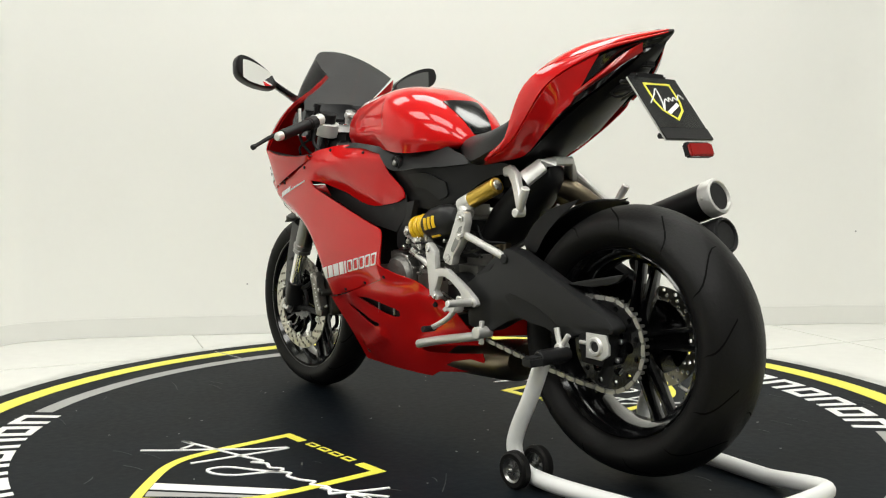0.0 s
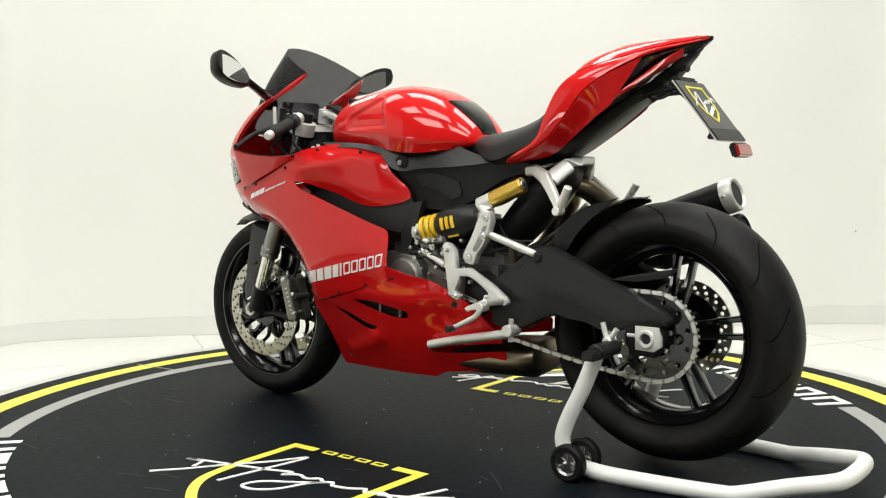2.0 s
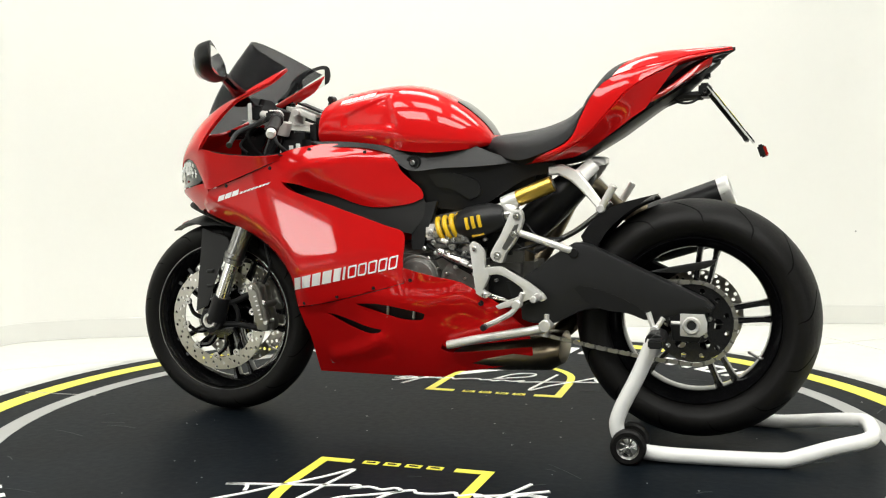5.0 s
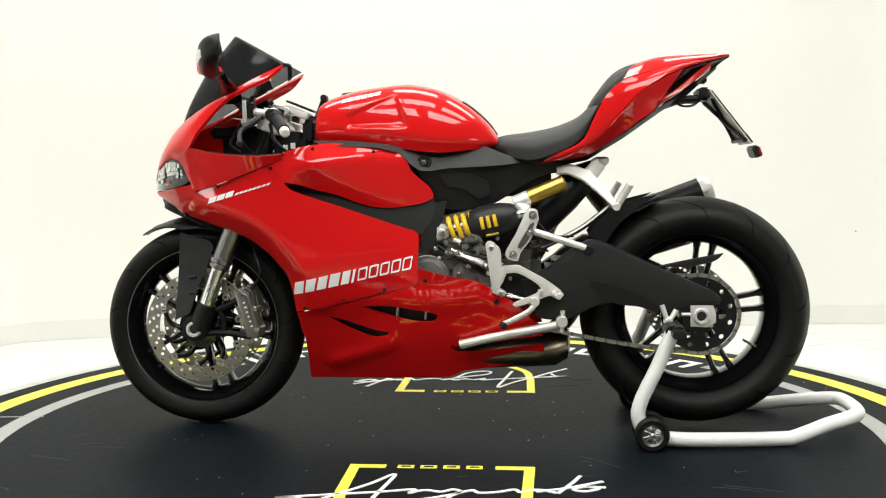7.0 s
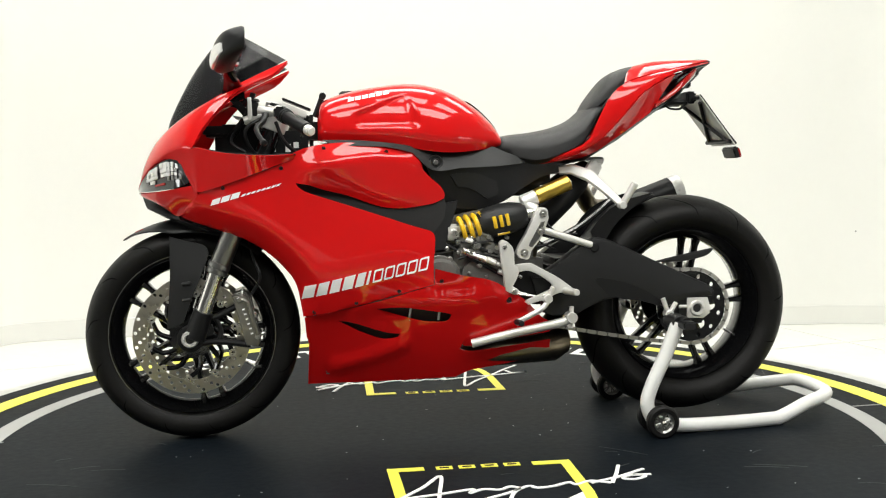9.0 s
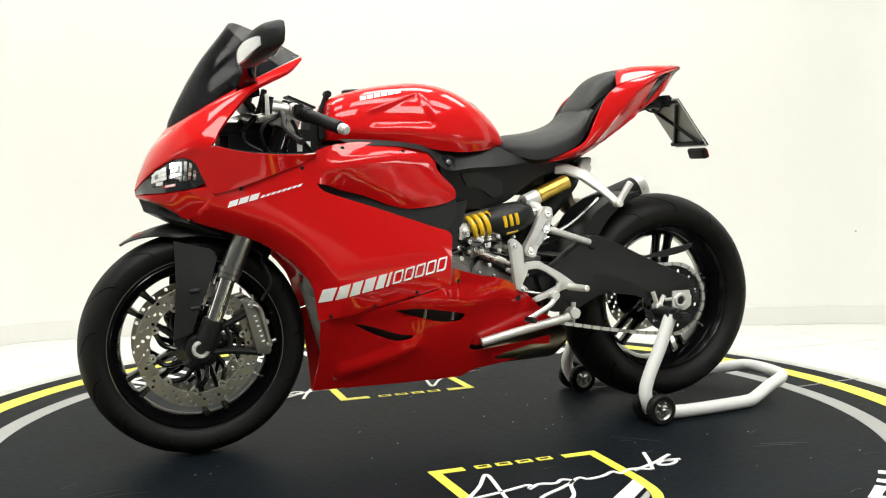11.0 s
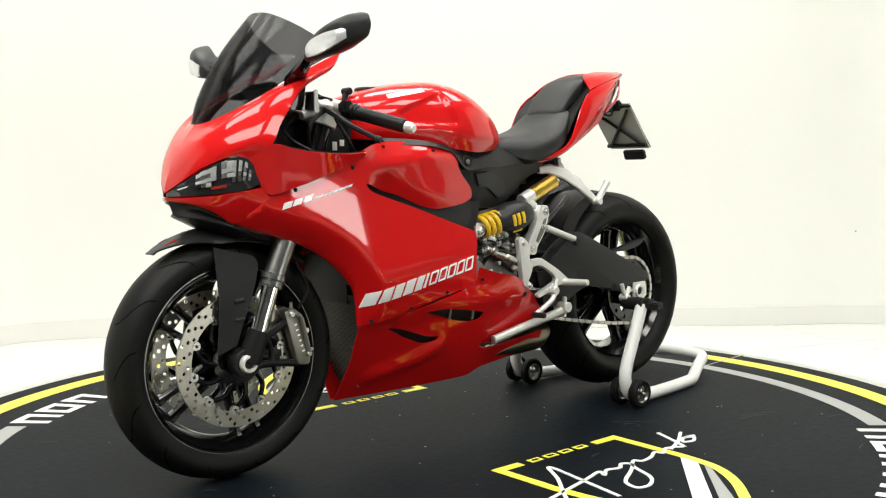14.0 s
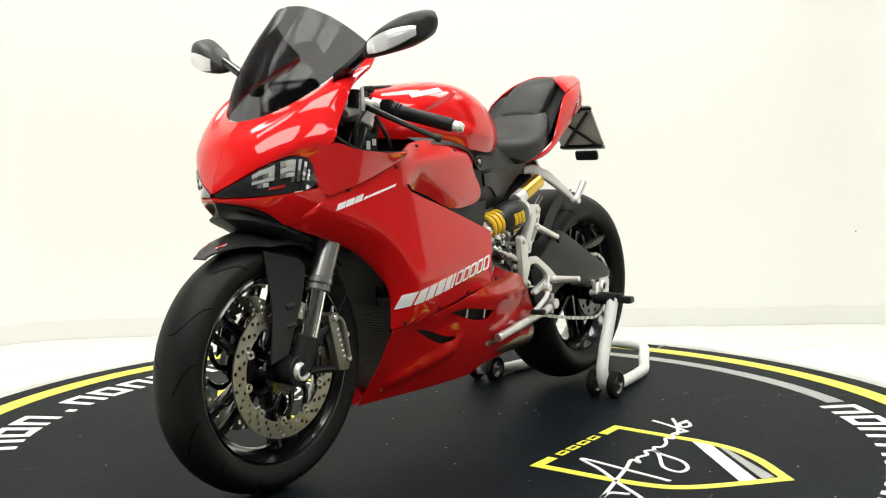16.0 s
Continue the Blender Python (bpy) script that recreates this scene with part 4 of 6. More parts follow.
# nose cowl, lip, shelf: shells between boundary curves, one for each side
TIP, WB = (-0.862, 0, 0.700), (-0.778, 0, 0.862)
for s in (-1, 1):
    M = lambda pts: [(x, s * y, z) for x, y, z in pts]
    brow = M([(-0.862, 0, 0.703), (-0.845, 0.05, 0.728), (-0.812, 0.105, 0.762), (-0.768, 0.149, 0.787), (-0.735, 0.168, 0.782)])
    scr = M([(-0.778, 0, 0.862), (-0.765, 0.045, 0.868), (-0.725, 0.095, 0.893), (-0.665, 0.122, 0.930), (-0.585, 0.132, 0.975), (-0.51, 0.132, 1.012), (-0.445, 0.128, 1.042)])
    front = [(-0.862, 0, 0.703), (-0.850, 0, 0.745), (-0.822, 0, 0.805), (-0.778, 0, 0.862)]
    rear = M([(-0.735, 0.168, 0.782), (-0.692, 0.205, 0.815), (-0.672, 0.202, 0.852), (-0.632, 0.192, 0.903), (-0.585, 0.176, 0.952), (-0.535, 0.162, 0.980), (-0.482, 0.148, 1.006), (-0.445, 0.128, 1.042)])
    part("nose_cowl", coons(brow, scr, front, rear, 26, 26, s * 0.004, s * -0.006), RED, bike, "glossy red nose cowl", 60)
    part("cowl_liner", coons(brow, scr, front, rear, 20, 20, s * 0.003, s * -0.006, s * -0.0060), RED, bike, "red inside of the nose cowl", 60)
    top = M([(-0.735, 0.168, 0.782), (-0.692, 0.205, 0.813), (-0.640, 0.211, 0.803), (-0.591, 0.214, 0.796), (-0.5, 0.215, 0.791), (-0.435, 0.211, 0.795)])
    low = M([(-0.700, 0.168, 0.715), (-0.684, 0.176, 0.697), (-0.62, 0.190, 0.715), (-0.567, 0.198, 0.733), (-0.475, 0.203, 0.768), (-0.435, 0.201, 0.783)])
    part("cowl_flank", coons(low, top, [low[0], top[0]], [low[-1], top[-1]], 24, 8, s * 0.004, 0.0), RED, bike, "glossy red cowl flank", 60)
    # dark cockpit shell under the shelf edge
    inn = M([(-0.665, 0.10, 0.79), (-0.60, 0.12, 0.78), (-0.5, 0.14, 0.772), (-0.40, 0.15, 0.775)])
    part("cockpit_tray", coons(top[1:], inn, [top[1], inn[0]], [top[-1], inn[-1]], 14, 6, s * 0.003, 0.0), BLACK, bike)
    up = M([(-0.862, 0, 0.695), (-0.842, 0.055, 0.694), (-0.80, 0.110, 0.698), (-0.75, 0.150, 0.706), (-0.700, 0.168, 0.715)])
    dn = M([(-0.856, 0, 0.687), (-0.838, 0.050, 0.682), (-0.806, 0.084, 0.670), (-0.772, 0.100, 0.650), (-0.745, 0.108, 0.633), (-0.700, 0.150, 0.660), (-0.684, 0.172, 0.692)])
    part("nose_lip", coons(dn, up, [dn[0], up[0]], [dn[-1], up[-1]], 22, 8, s * 0.004, s * -0.003), RED, bike, "glossy red lip under the headlamps", 60)
    mu = M([(-0.854, 0, 0.688), (-0.836, 0.050, 0.683), (-0.804, 0.084, 0.671), (-0.770, 0.100, 0.651), (-0.745, 0.107, 0.634)])
    ml = M([(-0.842, 0, 0.652), (-0.825, 0.050, 0.648), (-0.797, 0.086, 0.640), (-0.768, 0.098, 0.630), (-0.742, 0.104, 0.622)])
    # the mouth is closed by a black sheet painting its dark inside
    part("intake_mouth", coons(ml, mu, [ml[0], mu[0]], [ml[-1], mu[-1]], 14, 6, s * 0.003, s * 0.022), DEEP, bike, "black sheet for the dark inside of the nose air intake")
    mb = M([(-0.74, 0, 0.60), (-0.73, 0.05, 0.60), (-0.70, 0.09, 0.595), (-0.68, 0.105, 0.592), (-0.66, 0.11, 0.59)])
    part("intake_floor", coons(mb, ml, [mb[0], ml[0]], [mb[-1], ml[-1]], 14, 6, s * 0.003, 0), BLACK, bike, "black panel under the nose")
    # headlamp
    hu = M([(-0.858, 0.006, 0.703), (-0.842, 0.05, 0.726), (-0.809, 0.103, 0.759), (-0.766, 0.146, 0.783), (-0.735, 0.166, 0.779), (-0.702, 0.170, 0.738)])
    hd = M([(-0.858, 0.006, 0.696), (-0.840, 0.055, 0.697), (-0.80, 0.108, 0.700), (-0.75, 0.148, 0.708), (-0.722, 0.160, 0.716), (-0.700, 0.168, 0.730)])
    h = part("headlamp", coons(hd, hu, [hd[0], hu[0]], [hd[-1], hu[-1]], 20, 8, s * 0.006, s * 0.004), LENS, bike, "dark clear-lensed headlamp", 60)
    ah, bh = along(hd, 41), along(hu, 41)

    def lens_patch(u0, u1, v0, v1, off):
        P = np.zeros((5, 9, 3))
        for j, v in enumerate(np.linspace(v0, v1, 5)):
            for i, u in enumerate(np.linspace(u0, u1, 9)):
                k = int(round(u * 40))
                P[j, i] = ah[k] * (1 - v) + bh[k] * v
        N = np.array((-0.72, s * 0.55, 0.42))
        return shell(P + N * off, P + N * (off - 0.003))
    # reflector facets on the lens; mixed tones paint the sparkle, mostly bright above
    lamp_rnd = random.Random(11)
    for k in range(11):
        for v0, v1 in ((0.24, 0.40), (0.40, 0.54), (0.54, 0.70), (0.70, 0.88)):
            u0 = 0.36 + 0.048 * k
            if v0 < 0.3 and 2 < k < 7 or u0 > 0.72 and v0 > 0.6 and k > 9 or 0.53 < u0 < 0.58:
                continue
            bright = lamp_rnd.random() < (0.85 if v0 > 0.35 else 0.45)
            part("reflector_facet", lens_patch(u0, u0 + 0.040, v0, v1 - 0.02, 0.008 + 0.004 * lamp_rnd.random()), lamp_rnd.choice((REFLECT, REFLECT, CHROME)) if bright else lamp_rnd.choice((GREYTUBE, LENS)), h)
    # red reflection low in the lamp, painted as a strip on the lens
    part("red_reflection", lens_patch(0.50, 0.66, 0.12, 0.20, 0.008), REDLENS, h, "dark red strip painted as a reflection")
    # small white mark on the brow
    P, Q = coons(brow, scr, front, rear, 26, 26, s * 0.004, s * -0.006, 0.0, True)
    N = (P - Q) / (s * 0.004)
    for k in range(3):
        c = slice(13 + 2 * k, 15 + 2 * k)
        part("white_mark", shell((P + N * s * 0.0022)[1:3, c], (P + N * s * 0.0005)[1:3, c]), DECAL, bike)

# windscreen
cen = [(-0.778, 0, 0.864), (-0.735, 0, 0.945), (-0.680, 0, 1.045), (-0.609, 0, 1.140)]
edge = [(-0.778, 0, 0.864), (-0.763, 0.045, 0.871), (-0.722, 0.093, 0.896), (-0.663, 0.119, 0.934), (-0.583, 0.128, 0.979), (-0.51, 0.127, 1.016), (-0.450, 0.122, 1.047)]
topc = [(-0.450, 0.122, 1.047), (-0.505, 0.115, 1.078), (-0.560, 0.093, 1.110), (-0.600, 0.050, 1.134), (-0.609, 0, 1.140)]
half, back_ = coons(edge, cen, [edge[0], edge[0]], topc, 22, 16, 0.003, -0.010, 0.0, True)
half[-1, :, 1] = back_[-1, :, 1] = 0.0
flip = np.array((1, -1, 1))
part("windscreen", shell(np.concatenate([half, half[-2::-1] * flip]), np.concatenate([back_, back_[-2::-1] * flip])), GLASS, bike, "smoked tinted windscreen", 60)

# fuel tank
ST = [(-0.368, 0.900, 0.085, 0.832), (-0.350, 0.944, 0.112, 0.829), (-0.27, 0.972, 0.140, 0.826), (-0.17, 0.988, 0.162, 0.820), (-0.09, 0.991, 0.175, 0.803), (-0.01, 0.973, 0.170, 0.795), (0.065, 0.932, 0.145, 0.800), (0.118, 0.886, 0.110, 0.808), (0.145, 0.850, 0.080, 0.814), (0.152, 0.832, 0.06, 0.818)]
rings = []
QUAD = [np.array(p) for p in ((-0.267, 0.865), (-0.091, 0.866), (-0.128, 0.957), (-0.266, 0.901))]
for x, zt, w, zb in smooth(ST, 10):
    r = []
    for t in np.linspace(-90, 90, 81):
        a = math.radians(t)
        k = abs(math.sin(a)) ** 0.72
        z = zb + (zt - zb) * math.cos(a) ** 0.62
        y = w * k
        hz = (z - zb) / (zt - zb)
        deep = min(((q[0] - p[0]) * (z - p[1]) - (q[1] - p[1]) * (x - p[0])) / np.linalg.norm(q - p) for p, q in zip(QUAD, QUAD[1:] + QUAD[:1]))
        deep = min(1.0, max(0.0, (deep + 0.004) / 0.011))
        dent = 0.0085 * deep * deep * (3 - 2 * deep)
        y -= dent * min(1, k * 1.2)
        y *= 1 - 0.10 * max(0, 0.22 - hz) / 0.22
        r.append((x, math.copysign(y, t), z))
    rings.append(r)
part("fuel_tank", loft(rings), RED, bike, "glossy red sculpted fuel tank", 60)
part("tank_pad", loft([[(x + 0.001, y, z + 0.003) for x, y, z in r[32:49]] + [(x, y, z - 0.004) for x, y, z in r[32:49][::-1]] for r in rings[58:83]]), GLOSSBLK, bike, "glossy black tank pad")
part("fuel_cap", merge(lathe([(0.001, 0.004), (0.036, 0.004), (0.040, 0.0), (0.040, -0.03), (0.001, -0.03)], (-0.265, 0, 0.968), "z", 32)), BLACK, bike, "black fuel cap")
def tank_half(x, z):
    """Half width of the tank at (x, z)."""
    X = [q[0] for q in ST]
    zt, w, zb = (np.interp(x, X, [q[i] for q in ST]) for i in (1, 2, 3))
    hz = min(0.999, max(0.01, (z - zb) / (zt - zb)))
    return w * math.sin(math.acos(hz ** (1 / 0.62))) ** 0.72


for s in (-1, 1):
    for k in range(6):
        x = -0.285 + 0.019 * k
        part("tank_mark", skin([(x, 0.936 + 0.0035 * k), (x + 0.016, 0.939 + 0.0035 * k), (x + 0.018, 0.950 + 0.0035 * k), (x + 0.002, 0.947 + 0.0035 * k)], lambda x, z: tank_half(x, z) + 0.003, s, 0.004, 0.006), DECAL, bike)

# black side covers between tank, fairing and seat
COVER = sheet([(-0.34, 0.826, 0.165), (-0.14, 0.812, 0.178), (-0.06, 0.77, 0.150), (0.0, 0.79, 0.160), (0.11, 0.80, 0.125), (0.24, 0.765, 0.095), (0.14, 0.66, 0.105), (0.0, 0.64, 0.118), (0.05, 0.72, 0.128), (0.32, 0.745, 0.075)])
upper = chains([(-0.36, 0.832), (-0.25, 0.829), (-0.139, 0.817), (-0.047, 0.796)], [(-0.047, 0.796), (0.015, 0.800), (0.118, 0.811)], [(0.118, 0.811), (0.17, 0.79), (0.243, 0.768)], [(0.243, 0.768), (0.14, 0.757), (0.02, 0.752)], [(0.02, 0.752), (-0.04, 0.745), (-0.075, 0.755), (-0.115, 0.795)], [(-0.115, 0.795), (-0.2, 0.812), (-0.36, 0.815)])
lower = chains([(-0.075, 0.755), (-0.03, 0.752), (0.05, 0.752), (0.14, 0.756), (0.243, 0.766)], [(0.243, 0.766), (0.33, 0.762), (0.335, 0.74)], [(0.335, 0.74), (0.265, 0.725), (0.20, 0.69), (0.155, 0.660), (0.092, 0.638), (0.014, 0.640), (-0.03, 0.655)], [(-0.03, 0.655), (-0.06, 0.70)])
UPPER = sheet([(-0.36, 0.832, 0.150), (-0.36, 0.815, 0.168), (-0.14, 0.818, 0.156), (-0.14, 0.800, 0.176), (-0.047, 0.796, 0.138), (-0.05, 0.750, 0.158), (0.118, 0.811, 0.104), (0.10, 0.755, 0.142), (0.243, 0.768, 0.092), (0.20, 0.760, 0.112)], 3e-4)
for s in (-1, 1):
    part("side_cover", skin(upper, UPPER, s, 0.006, 0.015), SATIN, bike, "dark grey side cover")
    part("airbox_cover", skin(lower, COVER, s, 0.006, 0.02), BLACK, bike, "black moulded airbox cover")
    rib = chains([(-0.01, 0.735), (0.06, 0.738), (0.125, 0.715)], [(0.125, 0.715), (0.13, 0.68), (0.10, 0.665)], [(0.10, 0.665), (0.05, 0.695), (0.0, 0.70)])
    part("cover_relief", skin(rib, lambda x, z: COVER(x, z) + 0.006, s, 0.008, 0.02), SATIN, bike)
    part("frame_bolt", merge(lathe([(0.001, 0.010), (0.010, 0.010), (0.012, 0.004), (0.019, 0.007), (0.021, 0.0), (0.021, -0.02), (0.001, -0.02)] if s > 0 else [(0.001, -0.010), (0.010, -0.010), (0.012, -0.004), (0.019, -0.007), (0.021, 0.0), (0.021, 0.02), (0.001, 0.02)], (-0.051, s * 0.150, 0.768), "y", 24)), SATIN, bike)
    part("frame_bolt_head", rod((-0.051, s * 0.155, 0.768), (-0.051, s * 0.163, 0.768), 0.0075, 12), GREYTUBE, bike)

# seats and tail
def band(rows, n=4):
    """A saddle-like skin: rows of (x, half width, crown z, edge z)."""
    out = []
    for x, w, zc, ze in smooth(rows, n):
        r = []
        for t in np.linspace(-90, 90, 25):
            a = math.radians(t)
            r.append((x, w * math.copysign(abs(math.sin(a)) ** 0.8, t), ze + (zc - ze) * math.cos(a) ** 0.55))
        r += [(x, w * f, ze - 0.012) for f in (0.8, 0.0, -0.8)]
        out.append(r)
    return loft(out)


part("rider_seat", band([(0.112, 0.055, 0.818, 0.800), (0.16, 0.085, 0.842, 0.790), (0.24, 0.125, 0.852, 0.772), (0.31, 0.135, 0.866, 0.790), (0.37, 0.128, 0.890, 0.820), (0.41, 0.112, 0.922, 0.868), (0.435, 0.095, 0.932, 0.900)]), SEATV, bike, "black vinyl rider seat", 50)
part("passenger_pad", band([(0.405, 0.060, 0.925, 0.905), (0.425, 0.078, 0.955, 0.920), (0.47, 0.080, 1.010, 0.955), (0.52, 0.076, 1.036, 0.985), (0.58, 0.058, 1.047, 1.012), (0.64, 0.045, 1.050, 1.03)]), SEATV, bike, "black moulded tail hump", 50)
for s in (-1, 1):
    M = lambda pts: [(x, s * y, z) for x, y, z in pts]
    up = M([(0.242, 0.098, 0.768), (0.33, 0.130, 0.795), (0.385, 0.136, 0.826), (0.412, 0.138, 0.880), (0.443, 0.136, 0.938), (0.478, 0.128, 0.974), (0.53, 0.117, 0.996), (0.60, 0.098, 1.014), (0.69, 0.066, 1.036), (0.788, 0.006, 1.057)])
    sh = M([(0.495, 0.124, 0.984), (0.53, 0.117, 0.997), (0.60, 0.098, 1.015), (0.69, 0.066, 1.037), (0.788, 0.006, 1.058)])
    ridge = M([(0.545, 0.050, 1.036), (0.60, 0.045, 1.049), (0.69, 0.030, 1.056), (0.788, 0.003, 1.060)])
    part("tail_top", coons(sh, ridge, [sh[0], M([(0.515, 0.085, 1.015)])[0], ridge[0]], [sh[-1], ridge[-1]], 20, 8, s * 0.004, s * -0.003), RED, bike, "glossy red tail top panel", 60)
    io, ii = M([(0.395, 0.124, 0.850), (0.415, 0.130, 0.895), (0.445, 0.130, 0.938), (0.480, 0.122, 0.970), (0.53, 0.108, 0.994)]), M([(0.42, 0.07, 0.895), (0.44, 0.072, 0.915), (0.47, 0.074, 0.945), (0.51, 0.072, 0.975), (0.555, 0.060, 1.015)])
    part("tail_inner", coons(io, ii, [io[0], ii[0]], [io[-1], ii[-1]], 12, 6, s * 0.003, s * 0.006), SATIN, bike, "dark grey panel beside the tail hump", 60)
    md = M([(0.243, 0.094, 0.766), (0.33, 0.128, 0.782), (0.41, 0.134, 0.822), (0.47, 0.140, 0.880), (0.53, 0.138, 0.945), (0.60, 0.115, 0.990), (0.68, 0.075, 1.025), (0.788, 0.006, 1.054)])
    lw = M([(0.243, 0.085, 0.762), (0.32, 0.090, 0.772), (0.402, 0.080, 0.788), (0.489, 0.095, 0.842), (0.545, 0.102, 0.881), (0.575, 0.098, 0.902)])
    part("tail_cowl", merge(coons(md, up, [md[0], up[0]], [md[-1], up[-1]], 30, 8, s * 0.004, s * -0.004)), RED, bike, "glossy red upper tail cowl", 60)
    mdf = M([(0.243, 0.094, 0.766), (0.33, 0.128, 0.782), (0.41, 0.134, 0.822), (0.47, 0.140, 0.880), (0.53, 0.138, 0.945), (0.56, 0.128, 0.968), (0.60, 0.113, 0.989), (0.655, 0.088, 1.015)])
    part("tail_side_panel", coons(lw, mdf, [lw[0], mdf[0]], [lw[-1], mdf[-1]], 22, 8, s * 0.004, s * -0.004), RED, bike, "glossy red lower tail panel", 60)
    und = M([(0.572, 0.088, 0.902), (0.615, 0.076, 0.925), (0.65, 0.070, 0.945), (0.70, 0.050, 0.985), (0.77, 0.006, 1.040)])
    mdr = M([(0.640, 0.084, 1.003), (0.65, 0.081, 1.008), (0.68, 0.070, 1.020), (0.782, 0.006, 1.050)])
    part("tail_vent", coons(und, mdr, [und[0], mdr[0]], [und[-1], mdr[-1]], 16, 8, s * 0.004, s * 0.010), GLOSSBLK, bike, "black hollow under the tail")
    ll, lu = M([(0.590, 0.101, 0.918), (0.64, 0.086, 0.948), (0.70, 0.056, 0.990), (0.735, 0.032, 1.016)]), M([(0.590, 0.103, 0.928), (0.64, 0.090, 0.962), (0.70, 0.062, 1.010), (0.738, 0.036, 1.036)])
    part("tail_lamp", coons(ll, lu, [ll[0], lu[0]], [ll[-1], lu[-1]], 14, 5, s * 0.006, s * -0.008), REDLENS, bike, "red tail lamp lens")
part("tail_spine", loft([[(x, -w, z), (x, 0, z + 0.004), (x, w, z), (x, 0, z - 0.012)] for x, w, z in ((0.56, 0.052, 1.038), (0.62, 0.046, 1.048), (0.70, 0.028, 1.054), (0.785, 0.005, 1.058))]), SATIN, bike, "black strip along the tail")
part("tail_cap", loft([[(x, -w, z), (x, -w * 0.4, zt), (x, w * 0.4, zt), (x, w, z), (x, w * 0.5, zb), (x, -w * 0.5, zb)] for x, w, z, zt, zb in ((0.728, 0.046, 1.040, 1.0615, 1.012), (0.765, 0.026, 1.050, 1.0635, 1.034), (0.797, 0.004, 1.058, 1.0615, 1.053))]), BLACK, bike, "black tail tip", 40)
part("undertray", loft([[(x, -w, z), (x, -w * 0.6, z - 0.015), (x, w * 0.6, z - 0.015), (x, w, z), (x, w * 0.7, z + 0.03), (x, -w * 0.7, z + 0.03)] for x, w, z in ((0.25, 0.07, 0.755), (0.40, 0.075, 0.785), (0.50, 0.085, 0.845), (0.60, 0.07, 0.915), (0.68, 0.05, 0.965), (0.76, 0.015, 1.035))]), BLACK, bike, "black seat undertray", 50)

# plate carrier with a display card
tl, bl = np.array((0.735, 0, 0.955)), np.array((0.846, 0, 0.812))
dn_ = (bl - tl) / np.linalg.norm(bl - tl)
nn = np.array((dn_[2] * -1, 0, dn_[0]))
nn = nn if nn[0] > 0 else -nn


def on_card(u, v, o=0.0):
    """A point of the card: u across, v down, o proud of it."""
    p = tl + dn_ * v + nn * o
    return (p[0], u, p[2])


def card_poly(uv, o0, o1):
    bm = bmesh.new()
    a = [bm.verts.new(on_card(u, v, o0)) for u, v in uv]
    b = [bm.verts.new(on_card(u, v, o1)) for u, v in uv]
    bm.faces.new(a)
    bm.faces.new(b[::-1])
    for i in range(len(uv)):
        j = (i + 1) % len(uv)
        bm.faces.new((a[i], b[i], b[j], a[j]))
    return bm


PL = 0.181
part("plate_back", card_poly([(-0.084, -0.002), (0.084, -0.002), (0.084, PL), (-0.084, PL)], -0.004, -0.001), PLATEM, bike, "silver number plate blank")
part("display_card", card_poly([(-0.083, 0.0), (0.083, 0.0), (0.083, 0.148), (-0.083, 0.148)], 0.0, 0.003), CARD, bike, "black card with a yellow shield print")
part("card_strip", card_poly([(-0.084, 0.150), (0.084, 0.150), (0.084, PL), (-0.084, PL)], 0.0, 0.004), SATIN, bike)
card = [o for o in bike.children if o.name.startswith("display_card")][0]


def card_line(pts, w, o=0.0042):
    P = [np.array(p, float) for p in pts]
    bms = []
    for a, b in zip(P, P[1:]):
        d = (b - a) / (np.linalg.norm(b - a) + 1e-9)
        q = np.array((-d[1], d[0])) * w / 2
        e = d * w * 0.3
        bms.append(card_poly([a - q - e, b - q + e, b + q + e, a + q - e], 0.003, o))
    return merge(*bms)


part("shield_outline", card_line([(-0.02, 0.020), (-0.045, 0.020), (-0.045, 0.072), (-0.035, 0.098), (0.0, 0.125), (0.035, 0.098), (0.045, 0.072), (0.045, 0.020), (0.02, 0.020)], 0.006), YELLOW, card)
part("shield_stripe", card_line([(-0.018, 0.106), (0.03, 0.080)], 0.010, 0.0044), WHITEPRINT, card)
part("flowing_stroke", card_line([tuple(p) for p in smooth([(-0.062, 0.078), (-0.035, 0.055), (-0.015, 0.035), (-0.02, 0.075), (-0.03, 0.10), (-0.005, 0.066), (0.005, 0.072), (0.012, 0.06), (0.02, 0.07), (0.03, 0.058), (0.04, 0.066), (0.055, 0.05), (0.066, 0.062)], 4)], 0.0026, 0.005), WHITEPRINT, card)
for k in range(4):
    part("print_bar", card_line([(-0.016 + 0.010 * k, 0.020), (-0.010 + 0.010 * k, 0.020)], 0.005), YELLOW, card)
part("plate_bracket", merge(tube([(0.60, -0.03, 0.915), (0.66, -0.03, 0.935), (0.715, -0.03, 0.938)], 0.010, 8), tube([(0.60, 0.03, 0.915), (0.66, 0.03, 0.935), (0.715, 0.03, 0.938)], 0.010, 8), block((0.722, 0, 0.950), (0.03, 0.11, 0.035), 0.006), block((0.712, 0, 0.990), (0.045, 0.035, 0.018), 0.004),
     *[tube([on_card(-0.07 * q, 0.02, -0.010), on_card(0.07 * q, 0.165, -0.010)], 0.0055, 6) for q in (-1, 1)], tube([on_card(-0.082, 0.163, -0.010), on_card(0.082, 0.163, -0.010)], 0.007, 6)), BLACK, bike, "black plate bracket")
part("plate_light_cable", tube([(0.64, -0.03, 0.935), (0.66, -0.045, 0.918), (0.69, -0.045, 0.918), (0.715, -0.03, 0.935)], 0.0035, 6), BLACK, bike)
part("mudguard_rod", rod((0.725, -0.095, 0.945), (0.725, 0.095, 0.945), 0.005, 8), BLACK, bike)
